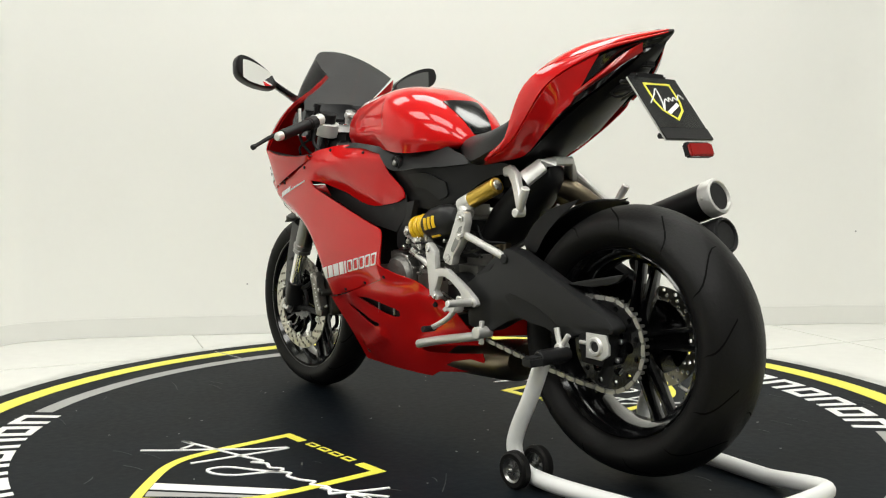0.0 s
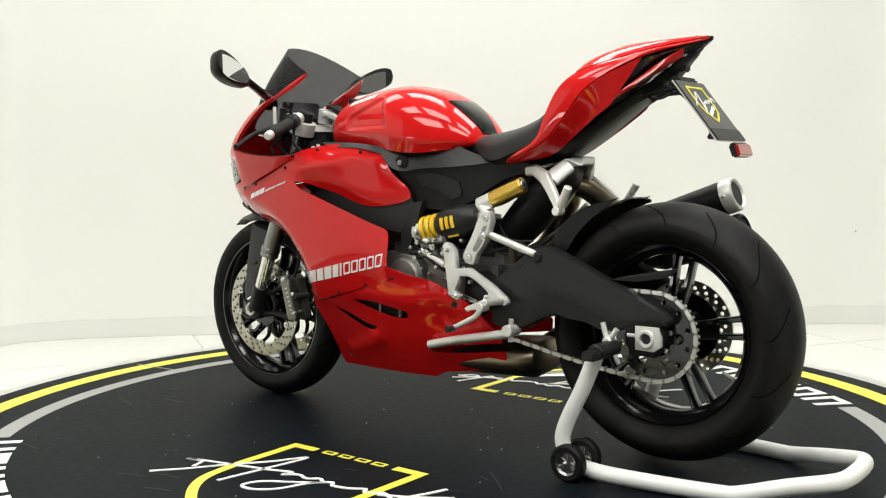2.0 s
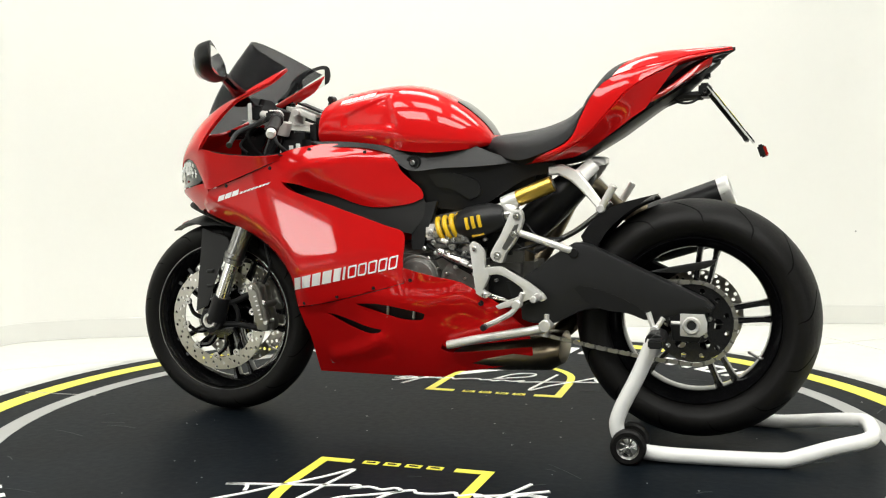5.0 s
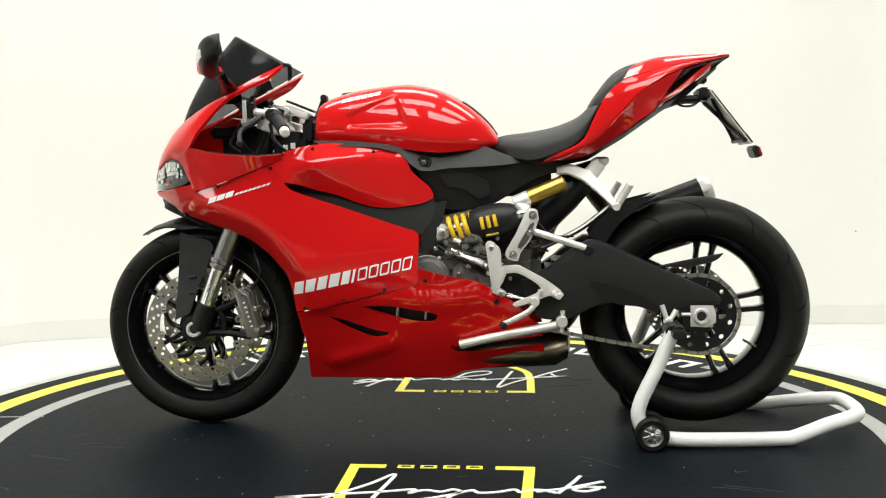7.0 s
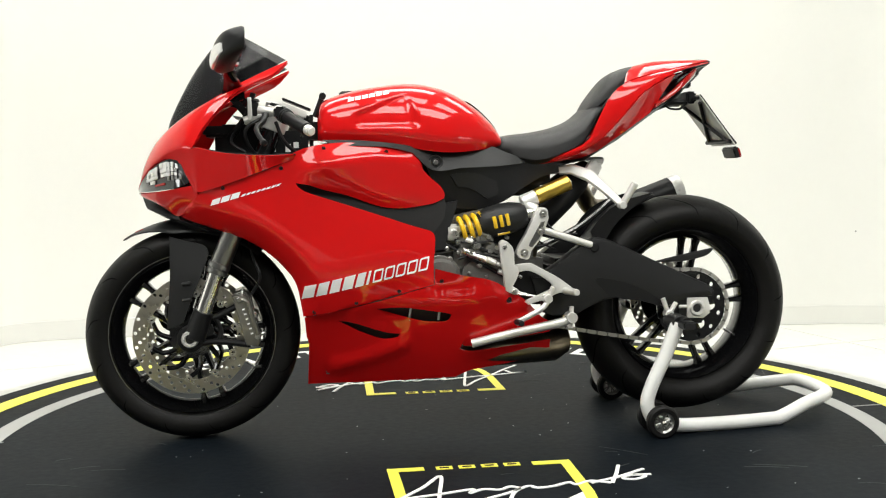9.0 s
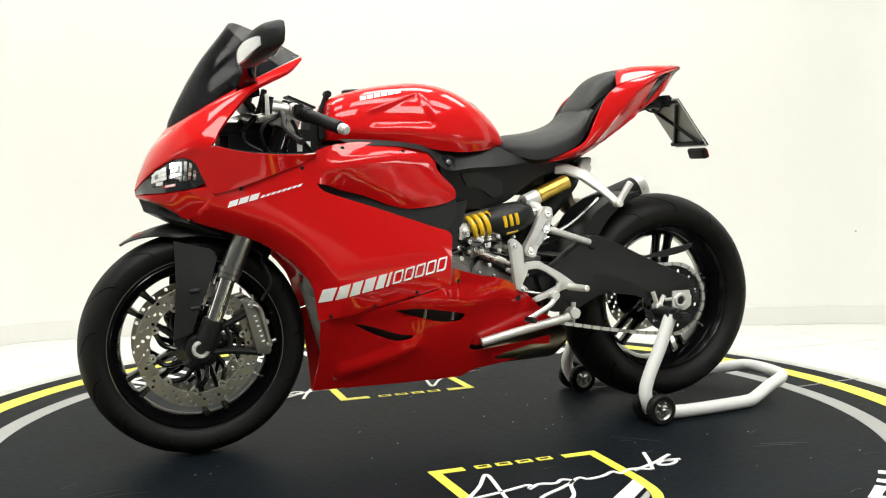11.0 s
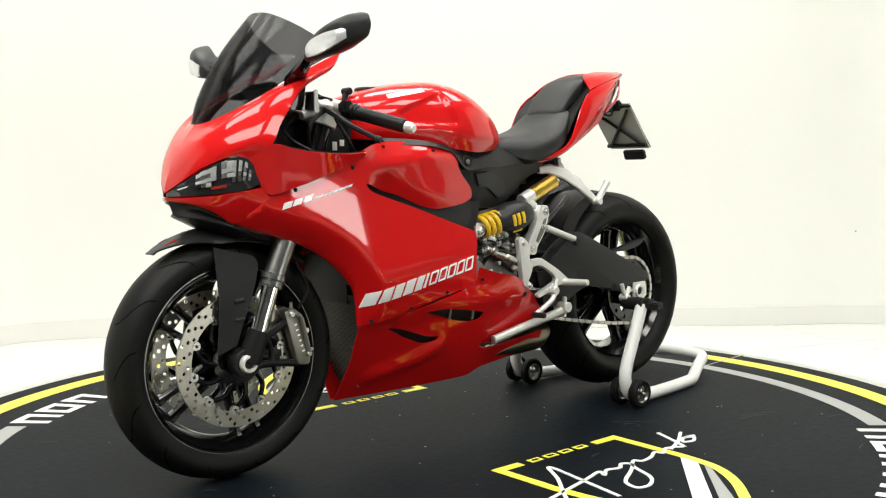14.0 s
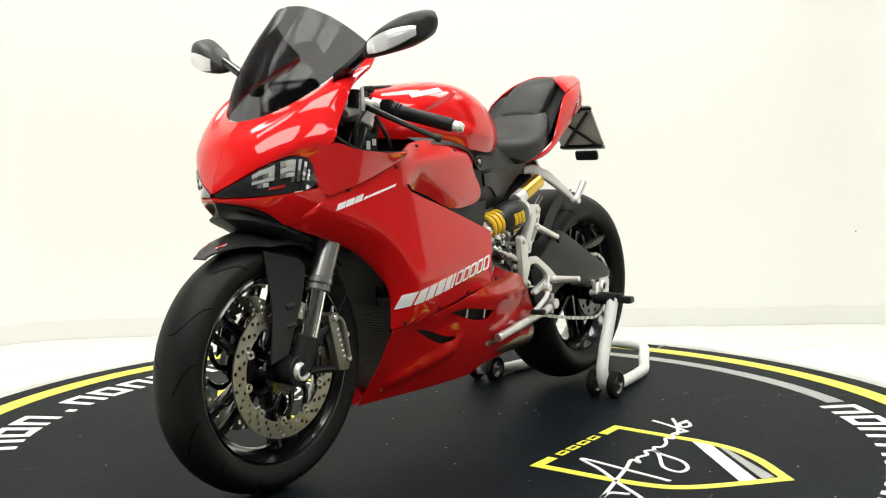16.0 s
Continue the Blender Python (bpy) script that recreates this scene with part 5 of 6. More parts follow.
part("reflector_base", block((0.868, 0, 0.789), (0.018, 0.086, 0.034), 0.004, pose(0, 0, 0, 0, -20, 0)), BLACK, bike)
part("rear_reflector", block((0.876, 0, 0.789), (0.010, 0.082, 0.030), 0.003, pose(0, 0, 0, 0, -20, 0)), REDLENS, bike, "red rear reflector")

# swingarm, chain drive
swing = chains([(0.245, 0.45), (0.300, 0.485), (0.336, 0.514), (0.396, 0.551)], [(0.396, 0.551), (0.43, 0.548), (0.475, 0.530), (0.60, 0.472), (0.735, 0.411)], [(0.735, 0.411), (0.757, 0.390), (0.752, 0.374)], [(0.752, 0.374), (0.690, 0.372), (0.655, 0.362), (0.612, 0.348)], [(0.612, 0.348), (0.56, 0.360), (0.499, 0.377), (0.43, 0.372), (0.38, 0.350), (0.341, 0.333), (0.28, 0.332), (0.245, 0.345)])
for s in (-1, 1):
    a = part("swingarm", plate(swing, s * 0.150, s * 0.098, 0.012), SATIN, bike, "dark grey cast swingarm")
    slot = chains([(0.399, 0.430), (0.412, 0.438), (0.439, 0.435)], [(0.439, 0.435), (0.50, 0.418), (0.557, 0.392), (0.592, 0.368)], [(0.592, 0.368), (0.588, 0.352), (0.54, 0.368), (0.478, 0.376), (0.415, 0.402)])
    # thin dark plates on the arm paint the shade of recess and window
    part("arm_recess_shade", plate(slot, s * 0.1508, s * 0.145, 0.0), BLACK, a)
    win = chains([(0.287, 0.476), (0.336, 0.504), (0.358, 0.509)], [(0.358, 0.509), (0.345, 0.494), (0.320, 0.482)])
    part("arm_window_shade", plate(win, s * 0.1508, s * 0.145, 0.0), DEEP, a)
    part("arm_bolt", rod((0.398, s * 0.148, 0.524), (0.398, s * 0.156, 0.524), 0.013, 18), BLACK, a)
    adj = chains([(0.655, 0.385), (0.745, 0.385)], [(0.745, 0.385), (0.755, 0.345), (0.74, 0.305)], [(0.74, 0.305), (0.66, 0.305)], [(0.66, 0.305), (0.648, 0.345)], n=3)
    part("axle_block", merge(plate(chains([(0.640, 0.405), (0.735, 0.405)], [(0.735, 0.405), (0.742, 0.345), (0.72, 0.296)], [(0.72, 0.296), (0.655, 0.300)], [(0.655, 0.300), (0.61, 0.345)], n=3), s * 0.146, s * 0.100, 0.006)), BLACK, a)
    part("chain_adjuster", merge(plate([(0.674, 0.372), (0.735, 0.372), (0.742, 0.350), (0.742, 0.326), (0.722, 0.312), (0.674, 0.314)], s * 0.150, s * 0.140, 0.002), rod((0.650, s * 0.143, 0.347), (0.676, s * 0.143, 0.347), 0.006, 10)), ALU, a, "aluminium chain adjuster")
    part("stand_spool", merge(rod((0.612, s * 0.148, 0.330), (0.612, s * 0.180, 0.330), 0.012, 14), tube([(0.595, s * 0.165, 0.375), (0.612, s * 0.168, 0.335), (0.634, s * 0.165, 0.362)], 0.007, 8)), ALU, bike, "silver stand hook")
part("swingarm_bridge", merge(block((0.34, 0, 0.43), (0.12, 0.22, 0.12), 0.02), rod((0.275, -0.13, 0.40), (0.275, 0.13, 0.40), 0.035)), BLACK, bike)
part("chain_guard", merge(plate(chains([(0.585, 0.475), (0.66, 0.492), (0.766, 0.512)], [(0.766, 0.512), (0.735, 0.488), (0.64, 0.470)]), -0.125, -0.105, 0.003)), SATIN, bike, "pointed black chain guard")
sh = [circle(RA[0] + 0.062 * math.cos(a), RA[2] + 0.062 * math.sin(a), 0.014, 12) for a in np.linspace(0, 2 * math.pi, 6, False)]
sh += [circle(RA[0] + 0.088 * math.cos(a), RA[2] + 0.088 * math.sin(a), 0.007, 8) for a in np.linspace(0.26, 2 * math.pi + 0.26, 12, False)]
spk = part("sprocket", plate(circle(RA[0], RA[2], 0.103, 60), -0.106, -0.098, 0, sh), GLOSSBLK, bike, "black rear sprocket with lightening holes")
[part("sprocket_nut", q, STEEL, spk) for q in [rod((RA[0] + 0.045 * math.cos(a), -0.10, RA[2] + 0.045 * math.sin(a)), (RA[0] + 0.045 * math.cos(a), -0.116, RA[2] + 0.045 * math.sin(a)), 0.007, 6) for a in np.linspace(0.3, 6.58, 6, False)]]
part("sprocket_hub", lathe([(0.02, -0.108), (0.055, -0.108), (0.058, -0.09), (0.02, -0.06)], (RA[0], 0, RA[2]), "y", 36), GLOSSBLK, spk)
path = [(0.285, 0.300), (0.45, 0.268), (0.60, 0.244), (0.665, 0.238)]
path += [(RA[0] + 0.109 * math.cos(a), RA[2] + 0.109 * math.sin(a)) for a in np.radians(np.arange(-100, 106, 15))]
path += [(0.62, 0.452), (0.50, 0.462), (0.36, 0.46)]
CP = np.array(smooth(path, 6))
cs = np.r_[0, np.cumsum(np.hypot(*np.diff(CP, axis=0).T))]
nl = int(cs[-1] / 0.0159)
link_pts = [(np.interp(k * 0.0159, cs, CP[:, 0]), np.interp(k * 0.0159, cs, CP[:, 1])) for k in range(nl)]
chain = part("drive_chain", merge(*[rod((x, -0.111, z), (x, -0.093, z), 0.0042, 8) for x, z in link_pts]), CHAINM, bike, "oiled steel drive chain")
lk = plate([(-0.0054 * math.cos(t) - 0.008, 0.0054 * math.sin(t)) for t in np.linspace(-1.3, 1.3, 6)] + [(0.008 + 0.0054 * math.cos(t), 0.0054 * math.sin(t)) for t in np.linspace(1.3, -1.3, 6)], -0.0012, 0.0012, 0)
link_mesh = None
for k in range(nl - 1):
    (x0, z0), (x1, z1) = link_pts[k], link_pts[k + 1]
    off = 0.0105 if k % 2 else 0.0078
    if link_mesh is None:
        ob = part("chain_link", lk, CHAINM, chain)
        link_mesh = ob.data
    else:
        ob = new("chain_link", link_mesh)
        ob.parent = chain
    if k % 2 == 0:
        if k == 0:
            inner_mesh = ob.data.copy()
            inner_mesh.materials[0] = ENGINE
        ob.data = inner_mesh
    ob.matrix_basis = pose((x0 + x1) / 2, -0.102 - off, (z0 + z1) / 2, 0, -math.degrees(math.atan2(z1 - z0, x1 - x0)), 0)

# hugger
hp = [(0.338 + 0.012 * math.cos(t), 0.090 * math.sin(t)) for t in np.linspace(-1.5, 1.5, 13)]
part("rear_hugger", merge(lathe(hp + [(r - 0.004, y * 0.96) for r, y in hp[::-1]], RA, "y", 24, True, 108, 168),
     *[skin(chains([(0.595, 0.676), (0.50, 0.650), (0.44, 0.610), (0.405, 0.565)], [(0.405, 0.565), (0.42, 0.54), (0.45, 0.54)], [(0.45, 0.54), (0.485, 0.590), (0.54, 0.640)]), lambda x, z: 0.090, s, 0.004, 0.03) for s in (-1, 1)]), BLACK, bike, "black rear tyre hugger")

part("hugger_stay", tube([(0.22, -0.03, 0.50), (0.30, -0.03, 0.535), (0.38, -0.035, 0.575), (0.44, -0.04, 0.62), (0.48, -0.04, 0.655)], 0.008, 8), GREYTUBE, bike, "thin grey hugger stay")

# rear suspension
sa, sb = np.array((0.000, -0.128, 0.578)), np.array((0.235, -0.136, 0.628))
sd = (sb - sa) / np.linalg.norm(sb - sa)
e1 = np.cross(sd, (0, 1, 0))
e2 = np.cross(sd, e1)
shock = part("shock_absorber", rod(sa - sd * 0.01, sb, 0.014, 16), STEEL, bike, "rear shock absorber")
L = np.linalg.norm(sb - sa)
part("spring", tube([sa + sd * (0.02 + 0.155 * t) + 0.0305 * (e1 * math.cos(2 * math.pi * 7.5 * t) + e2 * math.sin(2 * math.pi * 7.5 * t)) for t in np.linspace(0, 1, 130)], 0.0072, 8, raw=True), SPRING, shock, "yellow coil spring")
cv = []
for t, r in ((0.062, 0.012), (0.068, 0.026), (0.082, 0.037), (0.105, 0.044), (0.14, 0.046), (0.17, 0.043), (0.198, 0.035), (0.210, 0.026), (0.213, 0.01)):
    cv.append([sa + sd * t + r * (e1 * math.cos(a) + e2 * math.sin(a)) for a in np.linspace(0, 2 * math.pi, 28, False)])
part("shock_cover", loft(cv), SATIN, shock, "black shock cover")
wins = []
for j, t in enumerate((0.112, 0.130, 0.148)):
    wins.append(tube([sa + sd * t + 0.0452 * (-np.array((0, 1, 0)) * math.cos(a) + np.cross(sd, (0, 1, 0)) * math.sin(a)) for a in np.linspace(-0.35, 0.35, 7)], 0.0055, 8, raw=True))
part("cover_window", merge(*wins, tube([sa + sd * t + 0.0435 * (-np.array((0, 1, 0)) * math.cos(0.95) - np.cross(sd, (0, 1, 0)) * math.sin(0.95)) for t in (0.115, 0.150)], 0.005, 8)), SPRING, shock, "spring showing through the cover slots")
ga, gb_ = np.array((0.238, -0.118, 0.668)), np.array((0.334, -0.116, 0.708))
part("reservoir", rod(ga, gb_, 0.0225, 28), GOLD, shock, "gold anodised reservoir")
gd = (gb_ - ga) / np.linalg.norm(gb_ - ga)
part("reservoir_head", merge(rod(ga - gd * 0.045, ga, 0.022, 24), rod(ga - gd * 0.04, (0.232, -0.13, 0.628), 0.02)), ALU, shock, "cast aluminium reservoir head")
part("reservoir_cap", rod(gb_, gb_ + gd * 0.004, 0.015, 20), STEEL, shock)
part("shock_mount", merge(block((-0.005, -0.125, 0.575), (0.04, 0.05, 0.045), 0.008), rod((-0.002, -0.16, 0.575), (-0.002, -0.10, 0.575), 0.010)), ALU, shock)
rk = chains([(0.232, 0.640), (0.258, 0.636), (0.264, 0.610)], [(0.264, 0.610), (0.245, 0.560), (0.215, 0.520)], [(0.215, 0.520), (0.205, 0.496), (0.180, 0.500)], [(0.180, 0.500), (0.172, 0.520), (0.20, 0.570)], [(0.20, 0.570), (0.225, 0.600)], n=4)
rocker = part("rocker_arm", plate(rk, -0.166, -0.140, 0.004), ALU, bike, "cast aluminium suspension rocker")
# a darker plate, slightly proud, paints the shade in the web
part("rocker_web_shade", plate(chains([(0.240, 0.598), (0.252, 0.602)], [(0.252, 0.602), (0.238, 0.560), (0.216, 0.530)], [(0.216, 0.530), (0.206, 0.536), (0.222, 0.565)], n=3), -0.1668, -0.160, 0.0), GREYTUBE, rocker, "darker plate painted as the shaded web of the rocker")
for x, z in ((0.247, 0.622), (0.240, 0.575), (0.193, 0.515)):
    part("rocker_bolt", merge(lathe([(0.004, -0.170), (0.011, -0.170), (0.011, -0.160), (0.004, -0.160)], (x, 0, z), "y", 18), rod((x, -0.165, z), (x, -0.172, z), 0.0055, 8)), STEEL, rocker)
part("tie_rod", rod((0.248, -0.150, 0.577), (0.392, -0.148, 0.530), (0.010, 0.010), 14), ALU, bike, "aluminium tie rod")

# rearset, levers, side stand
hg = chains([(0.118, 0.544), (0.128, 0.553), (0.142, 0.548)], [(0.142, 0.548), (0.159, 0.527), (0.162, 0.484)], [(0.162, 0.484), (0.176, 0.474), (0.170, 0.449), (0.157, 0.424)], [(0.157, 0.424), (0.174, 0.411), (0.162, 0.400), (0.136, 0.412)], [(0.136, 0.412), (0.127, 0.469)], n=4)
rs = part("footrest_hanger", plate(hg, -0.185, -0.165, 0.004), ALU, bike, "cast aluminium footrest hanger")
arm_ = chains([(0.165, 0.484), (0.205, 0.487), (0.222, 0.480)], [(0.222, 0.480), (0.280, 0.448), (0.322, 0.418)], [(0.322, 0.418), (0.330, 0.404), (0.318, 0.396)], [(0.318, 0.396), (0.290, 0.402), (0.250, 0.386), (0.200, 0.371)], [(0.200, 0.371), (0.194, 0.382), (0.240, 0.402), (0.268, 0.414)], [(0.268, 0.414), (0.262, 0.432), (0.208, 0.464), (0.165, 0.462)], n=4)
part("hanger_arm", plate(arm_, -0.186, -0.170, 0.003), ALU, rs, "cast aluminium forked arm")
part("footpeg", rod((0.306, -0.178, 0.408), (0.315, -0.270, 0.412), (0.011, 0.009), 14), ALU, rs, "knurled aluminium footpeg")
part("heel_guard", plate(chains([(0.215, 0.445), (0.26, 0.44), (0.30, 0.41)], [(0.30, 0.41), (0.26, 0.38), (0.225, 0.39)]), -0.158, -0.152, 0.001), BLACK, rs)
part("gear_lever", merge(tube([(0.255, -0.195, 0.385), (0.235, -0.20, 0.362), (0.19, -0.20, 0.338), (0.168, -0.20, 0.328)], 0.0075, 10), rod((0.252, -0.17, 0.388), (0.252, -0.205, 0.388), 0.013, 16), rod((0.255, -0.19, 0.385), (0.268, -0.19, 0.42), 0.007, 10)), ALU, bike, "aluminium gear lever")
part("gear_toe", rod((0.165, -0.190, 0.325), (0.170, -0.235, 0.327), 0.0085, 12), BLACK, bike)
part("gear_rod", merge(rod((0.14, -0.15, 0.405), (0.255, -0.17, 0.387), 0.004, 8), rod((0.12, -0.14, 0.42), (0.21, -0.15, 0.395), 0.003, 8)), STEEL, bike)
for x, z in ((0.134, 0.534), (0.246, 0.393), (0.160, 0.410), (0.312, 0.408)):
    part("hanger_bolt", rod((x, -0.184, z), (x, -0.190, z), 0.007, 10), STEEL, rs)
part("side_stand", merge(tube([(0.045, -0.150, 0.262), (0.14, -0.162, 0.285), (0.27, -0.168, 0.311), (0.325, -0.165, 0.322)], 0.0125, 14), rod((0.325, -0.135, 0.330), (0.325, -0.185, 0.330), 0.016), tube([(0.325, -0.165, 0.30), (0.328, -0.165, 0.36)], 0.007, 8)), ALU, bike, "folded aluminium side stand")

# pillion hangers
def beam(rows):
    """A cast bar of rectangular section with soft edges: rows of centre, half width along x-z, half depth."""
    S = []
    for i, (p, a, b) in enumerate(rows):
        p = np.array(p, float)
        q = np.array(rows[min(i + 1, len(rows) - 1)][0], float) - np.array(rows[max(i - 1, 0)][0], float)
        q /= np.linalg.norm(q)
        u = np.cross(q, (0, 1, 0))
        u = u / np.linalg.norm(u) if np.linalg.norm(u) > 0.2 else np.array((1.0, 0, 0))
        v = np.cross(q, u)
        S.append([p + u * a * x + v * b * y for x, y in ((-1, -0.6), (-0.7, -1), (0.7, -1), (1, -0.6), (1, 0.6), (0.7, 1), (-0.7, 1), (-1, 0.6))])
    return loft(S)


part("hanger_bridge", beam([((0.400, -0.085, 0.722), 0.022, 0.010), ((0.432, -0.050, 0.758), 0.020, 0.010), ((0.442, -0.030, 0.768), 0.020, 0.012), ((0.442, 0.030, 0.768), 0.020, 0.012), ((0.432, 0.050, 0.758), 0.020, 0.010), ((0.400, 0.085, 0.722), 0.022, 0.010)]), ALU, bike, "cast aluminium bridge between the pillion hangers")
for s in (-1, 1):
    h = part("pillion_hanger", beam([((0.318, s * 0.070, 0.742), 0.012, 0.009), ((0.350, s * 0.082, 0.745), 0.015, 0.009), ((0.395, s * 0.108, 0.726), 0.017, 0.009), ((0.430, s * 0.132, 0.692), 0.013, 0.009), ((0.458, s * 0.152, 0.662), 0.011, 0.009), ((0.474, s * 0.162, 0.644), 0.010, 0.008)]), ALU, bike, "cast aluminium pillion footrest hanger")
    part("pillion_peg", merge(rod((0.474, s * 0.172, 0.646), (0.508, s * 0.182, 0.704), (0.010, 0.0105), 14), rod((0.472, s * 0.155, 0.643), (0.472, s * 0.186, 0.643), 0.011)), ALU, h, "folded aluminium footpeg")

# exhaust
part("exhaust_collector", loft([[(x, w * math.cos(a), z + hgt * math.sin(a)) for a in np.linspace(0, 2 * math.pi, 24, False)] for x, w, z, hgt in ((0.02, 0.05, 0.19, 0.03), (0.10, 0.10, 0.215, 0.045), (0.22, 0.115, 0.228, 0.052), (0.31, 0.11, 0.235, 0.056), (0.345, 0.09, 0.245, 0.045), (0.352, 0.05, 0.25, 0.03))]), BRONZE, bike, "heat-stained exhaust collector")
part("exhaust_pipe", merge(tube([(0.30, 0.06, 0.26), (0.36, 0.10, 0.32), (0.40, 0.15, 0.42), (0.45, 0.19, 0.52), (0.54, 0.20, 0.59)], 0.027, 16), tube([(0.22, -0.02, 0.42), (0.25, -0.02, 0.56), (0.32, 0.0, 0.67), (0.40, 0.06, 0.70), (0.47, 0.14, 0.63), (0.54, 0.19, 0.62)], 0.028, 16)), BRONZE, bike, "heat-stained header pipe")
for n_, (a, b) in enumerate((((0.555, 0.198, 0.598), (0.785, 0.200, 0.682)), ((0.575, 0.198, 0.515), (0.808, 0.200, 0.588)))):
    a, b = np.array(a), np.array(b)
    d = (b - a) / np.linalg.norm(b - a)
    m = part("silencer", merge(rod(a - d * 0.05, a, (0.026, 0.043), 28), rod(a, b - d * 0.03, 0.045, 36)), BLACK, bike, "matt black silencer can")
    part("end_cap", loft([[b + d * o + r * (np.cross(d, (0, 1, 0)) * math.cos(t) + np.array((0, 1, 0)) * math.sin(t)) for t in np.linspace(0, 2 * math.pi, 36, False)] for o, r in ((-0.032, 0.046), (-0.006, 0.046), (0.0, 0.043), (0.002, 0.038), (-0.004, 0.034), (-0.02, 0.032), (-0.06, 0.030))], True), BLACK if n_ else ALU, m, "dark end cap" if n_ else "bright steel end cap")
    # black plug near the rim, painting the dark of the open end
    part("bore_shade", rod(b - d * 0.055, b - d * 0.0035, 0.0345, 28), DEEP, m)
    [part("rivet", rv, STEEL, m) for rv in [rod(b - d * 0.02 + 0.044 * (np.cross(d, (0, 1, 0)) * math.cos(t) + np.array((0, 1, 0)) * math.sin(t)), b - d * 0.02 + 0.049 * (np.cross(d, (0, 1, 0)) * math.cos(t) + np.array((0, 1, 0)) * math.sin(t)), 0.004, 8) for t in (0.5, 2.6, 4.7)]]

# engine and frame core
eng = part("engine", merge(block((-0.02, 0, 0.44), (0.30, 0.22, 0.20), 0.03), block((0.06, 0, 0.50), (0.16, 0.24, 0.10), 0.02), rod((-0.045, -0.150, 0.450), (-0.045, 0.150, 0.450), 0.062, 36), rod((0.09, -0.135, 0.44), (0.09, 0.135, 0.44), 0.07, 36), block((-0.22, 0, 0.36), (0.18, 0.20, 0.20), 0.03), block((0.20, 0, 0.44), (0.14, 0.20, 0.16), 0.03), block((0.05, 0, 0.59), (0.20, 0.16, 0.12), 0.03)), ENGINE, bike, "grey cast engine casing")
part("generator_cover", merge(lathe([(0.001, -0.168), (0.05, -0.166), (0.056, -0.158), (0.060, -0.14), (0.001, -0.14)], (-0.042, 0, 0.445), "y", 36)), ENGINE, eng, "round cast engine cover")
rr = random.Random(7)
bl_ = []
for _ in range(26):
    x, z = rr.uniform(-0.03, 0.19), rr.uniform(0.44, 0.575)
    bl_.append(rod((x, -0.12, z), (x, -0.14 - 0.02 * rr.random(), z), rr.uniform(0.004, 0.008), 8))
for bt in bl_:
    part("engine_bolt", bt, STEEL, eng)
part("hose", merge(*[tube(p, r, 8) for p, r in (([(-0.02, -0.13, 0.54), (0.05, -0.15, 0.50), (0.12, -0.14, 0.46), (0.16, -0.12, 0.44)], 0.006), ([(0.02, -0.14, 0.57), (0.07, -0.15, 0.53), (0.12, -0.15, 0.51)], 0.004), ([(0.18, -0.11, 0.60), (0.26, -0.12, 0.56), (0.34, -0.12, 0.545)], 0.005), ([(0.19, -0.12, 0.54), (0.24, -0.14, 0.53), (0.31, -0.12, 0.55)], 0.004))]), BLACK, eng)
part("clutch_cylinder", merge(rod((0.02, -0.15, 0.525), (0.09, -0.155, 0.495), 0.011, 12), rod((0.09, -0.155, 0.495), (0.115, -0.155, 0.484), 0.006, 10)), STEEL, eng)
part("cylinder_head", merge(block((0.03, -0.02, 0.60), (0.16, 0.20, 0.05), 0.012, pose(0, 0, 0, 0, -12, 0)), *[block((0.03, -0.02, 0.565 - 0.012 * k), (0.15, 0.21, 0.005), 0.001, pose(0, 0, 0, 0, -12, 0)) for k in range(4)]), ENGINE, eng, "finned cylinder head")
part("water_pump", merge(lathe([(0.001, -0.150), (0.020, -0.150), (0.026, -0.142), (0.026, -0.12), (0.001, -0.12)], (0.105, 0, 0.520), "y", 24), tube([(0.105, -0.145, 0.54), (0.09, -0.15, 0.565), (0.05, -0.14, 0.575)], 0.009, 10)), ENGINE, eng)
part("wiring", merge(*[tube(p, 0.0028, 6) for p in ([(0.0, -0.15, 0.555), (0.04, -0.16, 0.545), (0.10, -0.155, 0.548), (0.14, -0.14, 0.535)], [(0.01, -0.15, 0.50), (0.06, -0.16, 0.515), (0.13, -0.15, 0.500), (0.17, -0.13, 0.505)], [(0.20, -0.13, 0.595), (0.24, -0.14, 0.545), (0.29, -0.13, 0.52)], [(0.26, -0.12, 0.60), (0.30, -0.13, 0.565), (0.36, -0.11, 0.56)])]), BLACK, eng)
for x, z in ((0.03, 0.555), (0.06, 0.51), (0.12, 0.465)):
    part("hose_clip", rod((x, -0.155, z), (x + 0.02, -0.157, z - 0.008), 0.0075, 10), ALU, eng)
part("sprocket_cover", merge(plate(chains([(0.16, 0.46), (0.21, 0.475), (0.255, 0.45)], [(0.255, 0.45), (0.26, 0.40), (0.23, 0.37)], [(0.23, 0.37), (0.18, 0.38), (0.15, 0.42)]), -0.140, -0.10, 0.008)), BLACK, eng, "black front sprocket cover")
for k, (x, z, w, h) in enumerate(((0.035, 0.548, 0.05, 0.030), (0.085, 0.556, 0.035, 0.024), (0.060, 0.515, 0.030, 0.022), (0.110, 0.505, 0.034, 0.030), (0.020, 0.520, 0.022, 0.030))):
    part("engine_boss", block((x, -0.128, z), (w, 0.05, h), 0.005, pose(0, 0, 0, 0, 14 * (k % 3 - 1), 0)), ENGINE, eng, "cast engine boss")
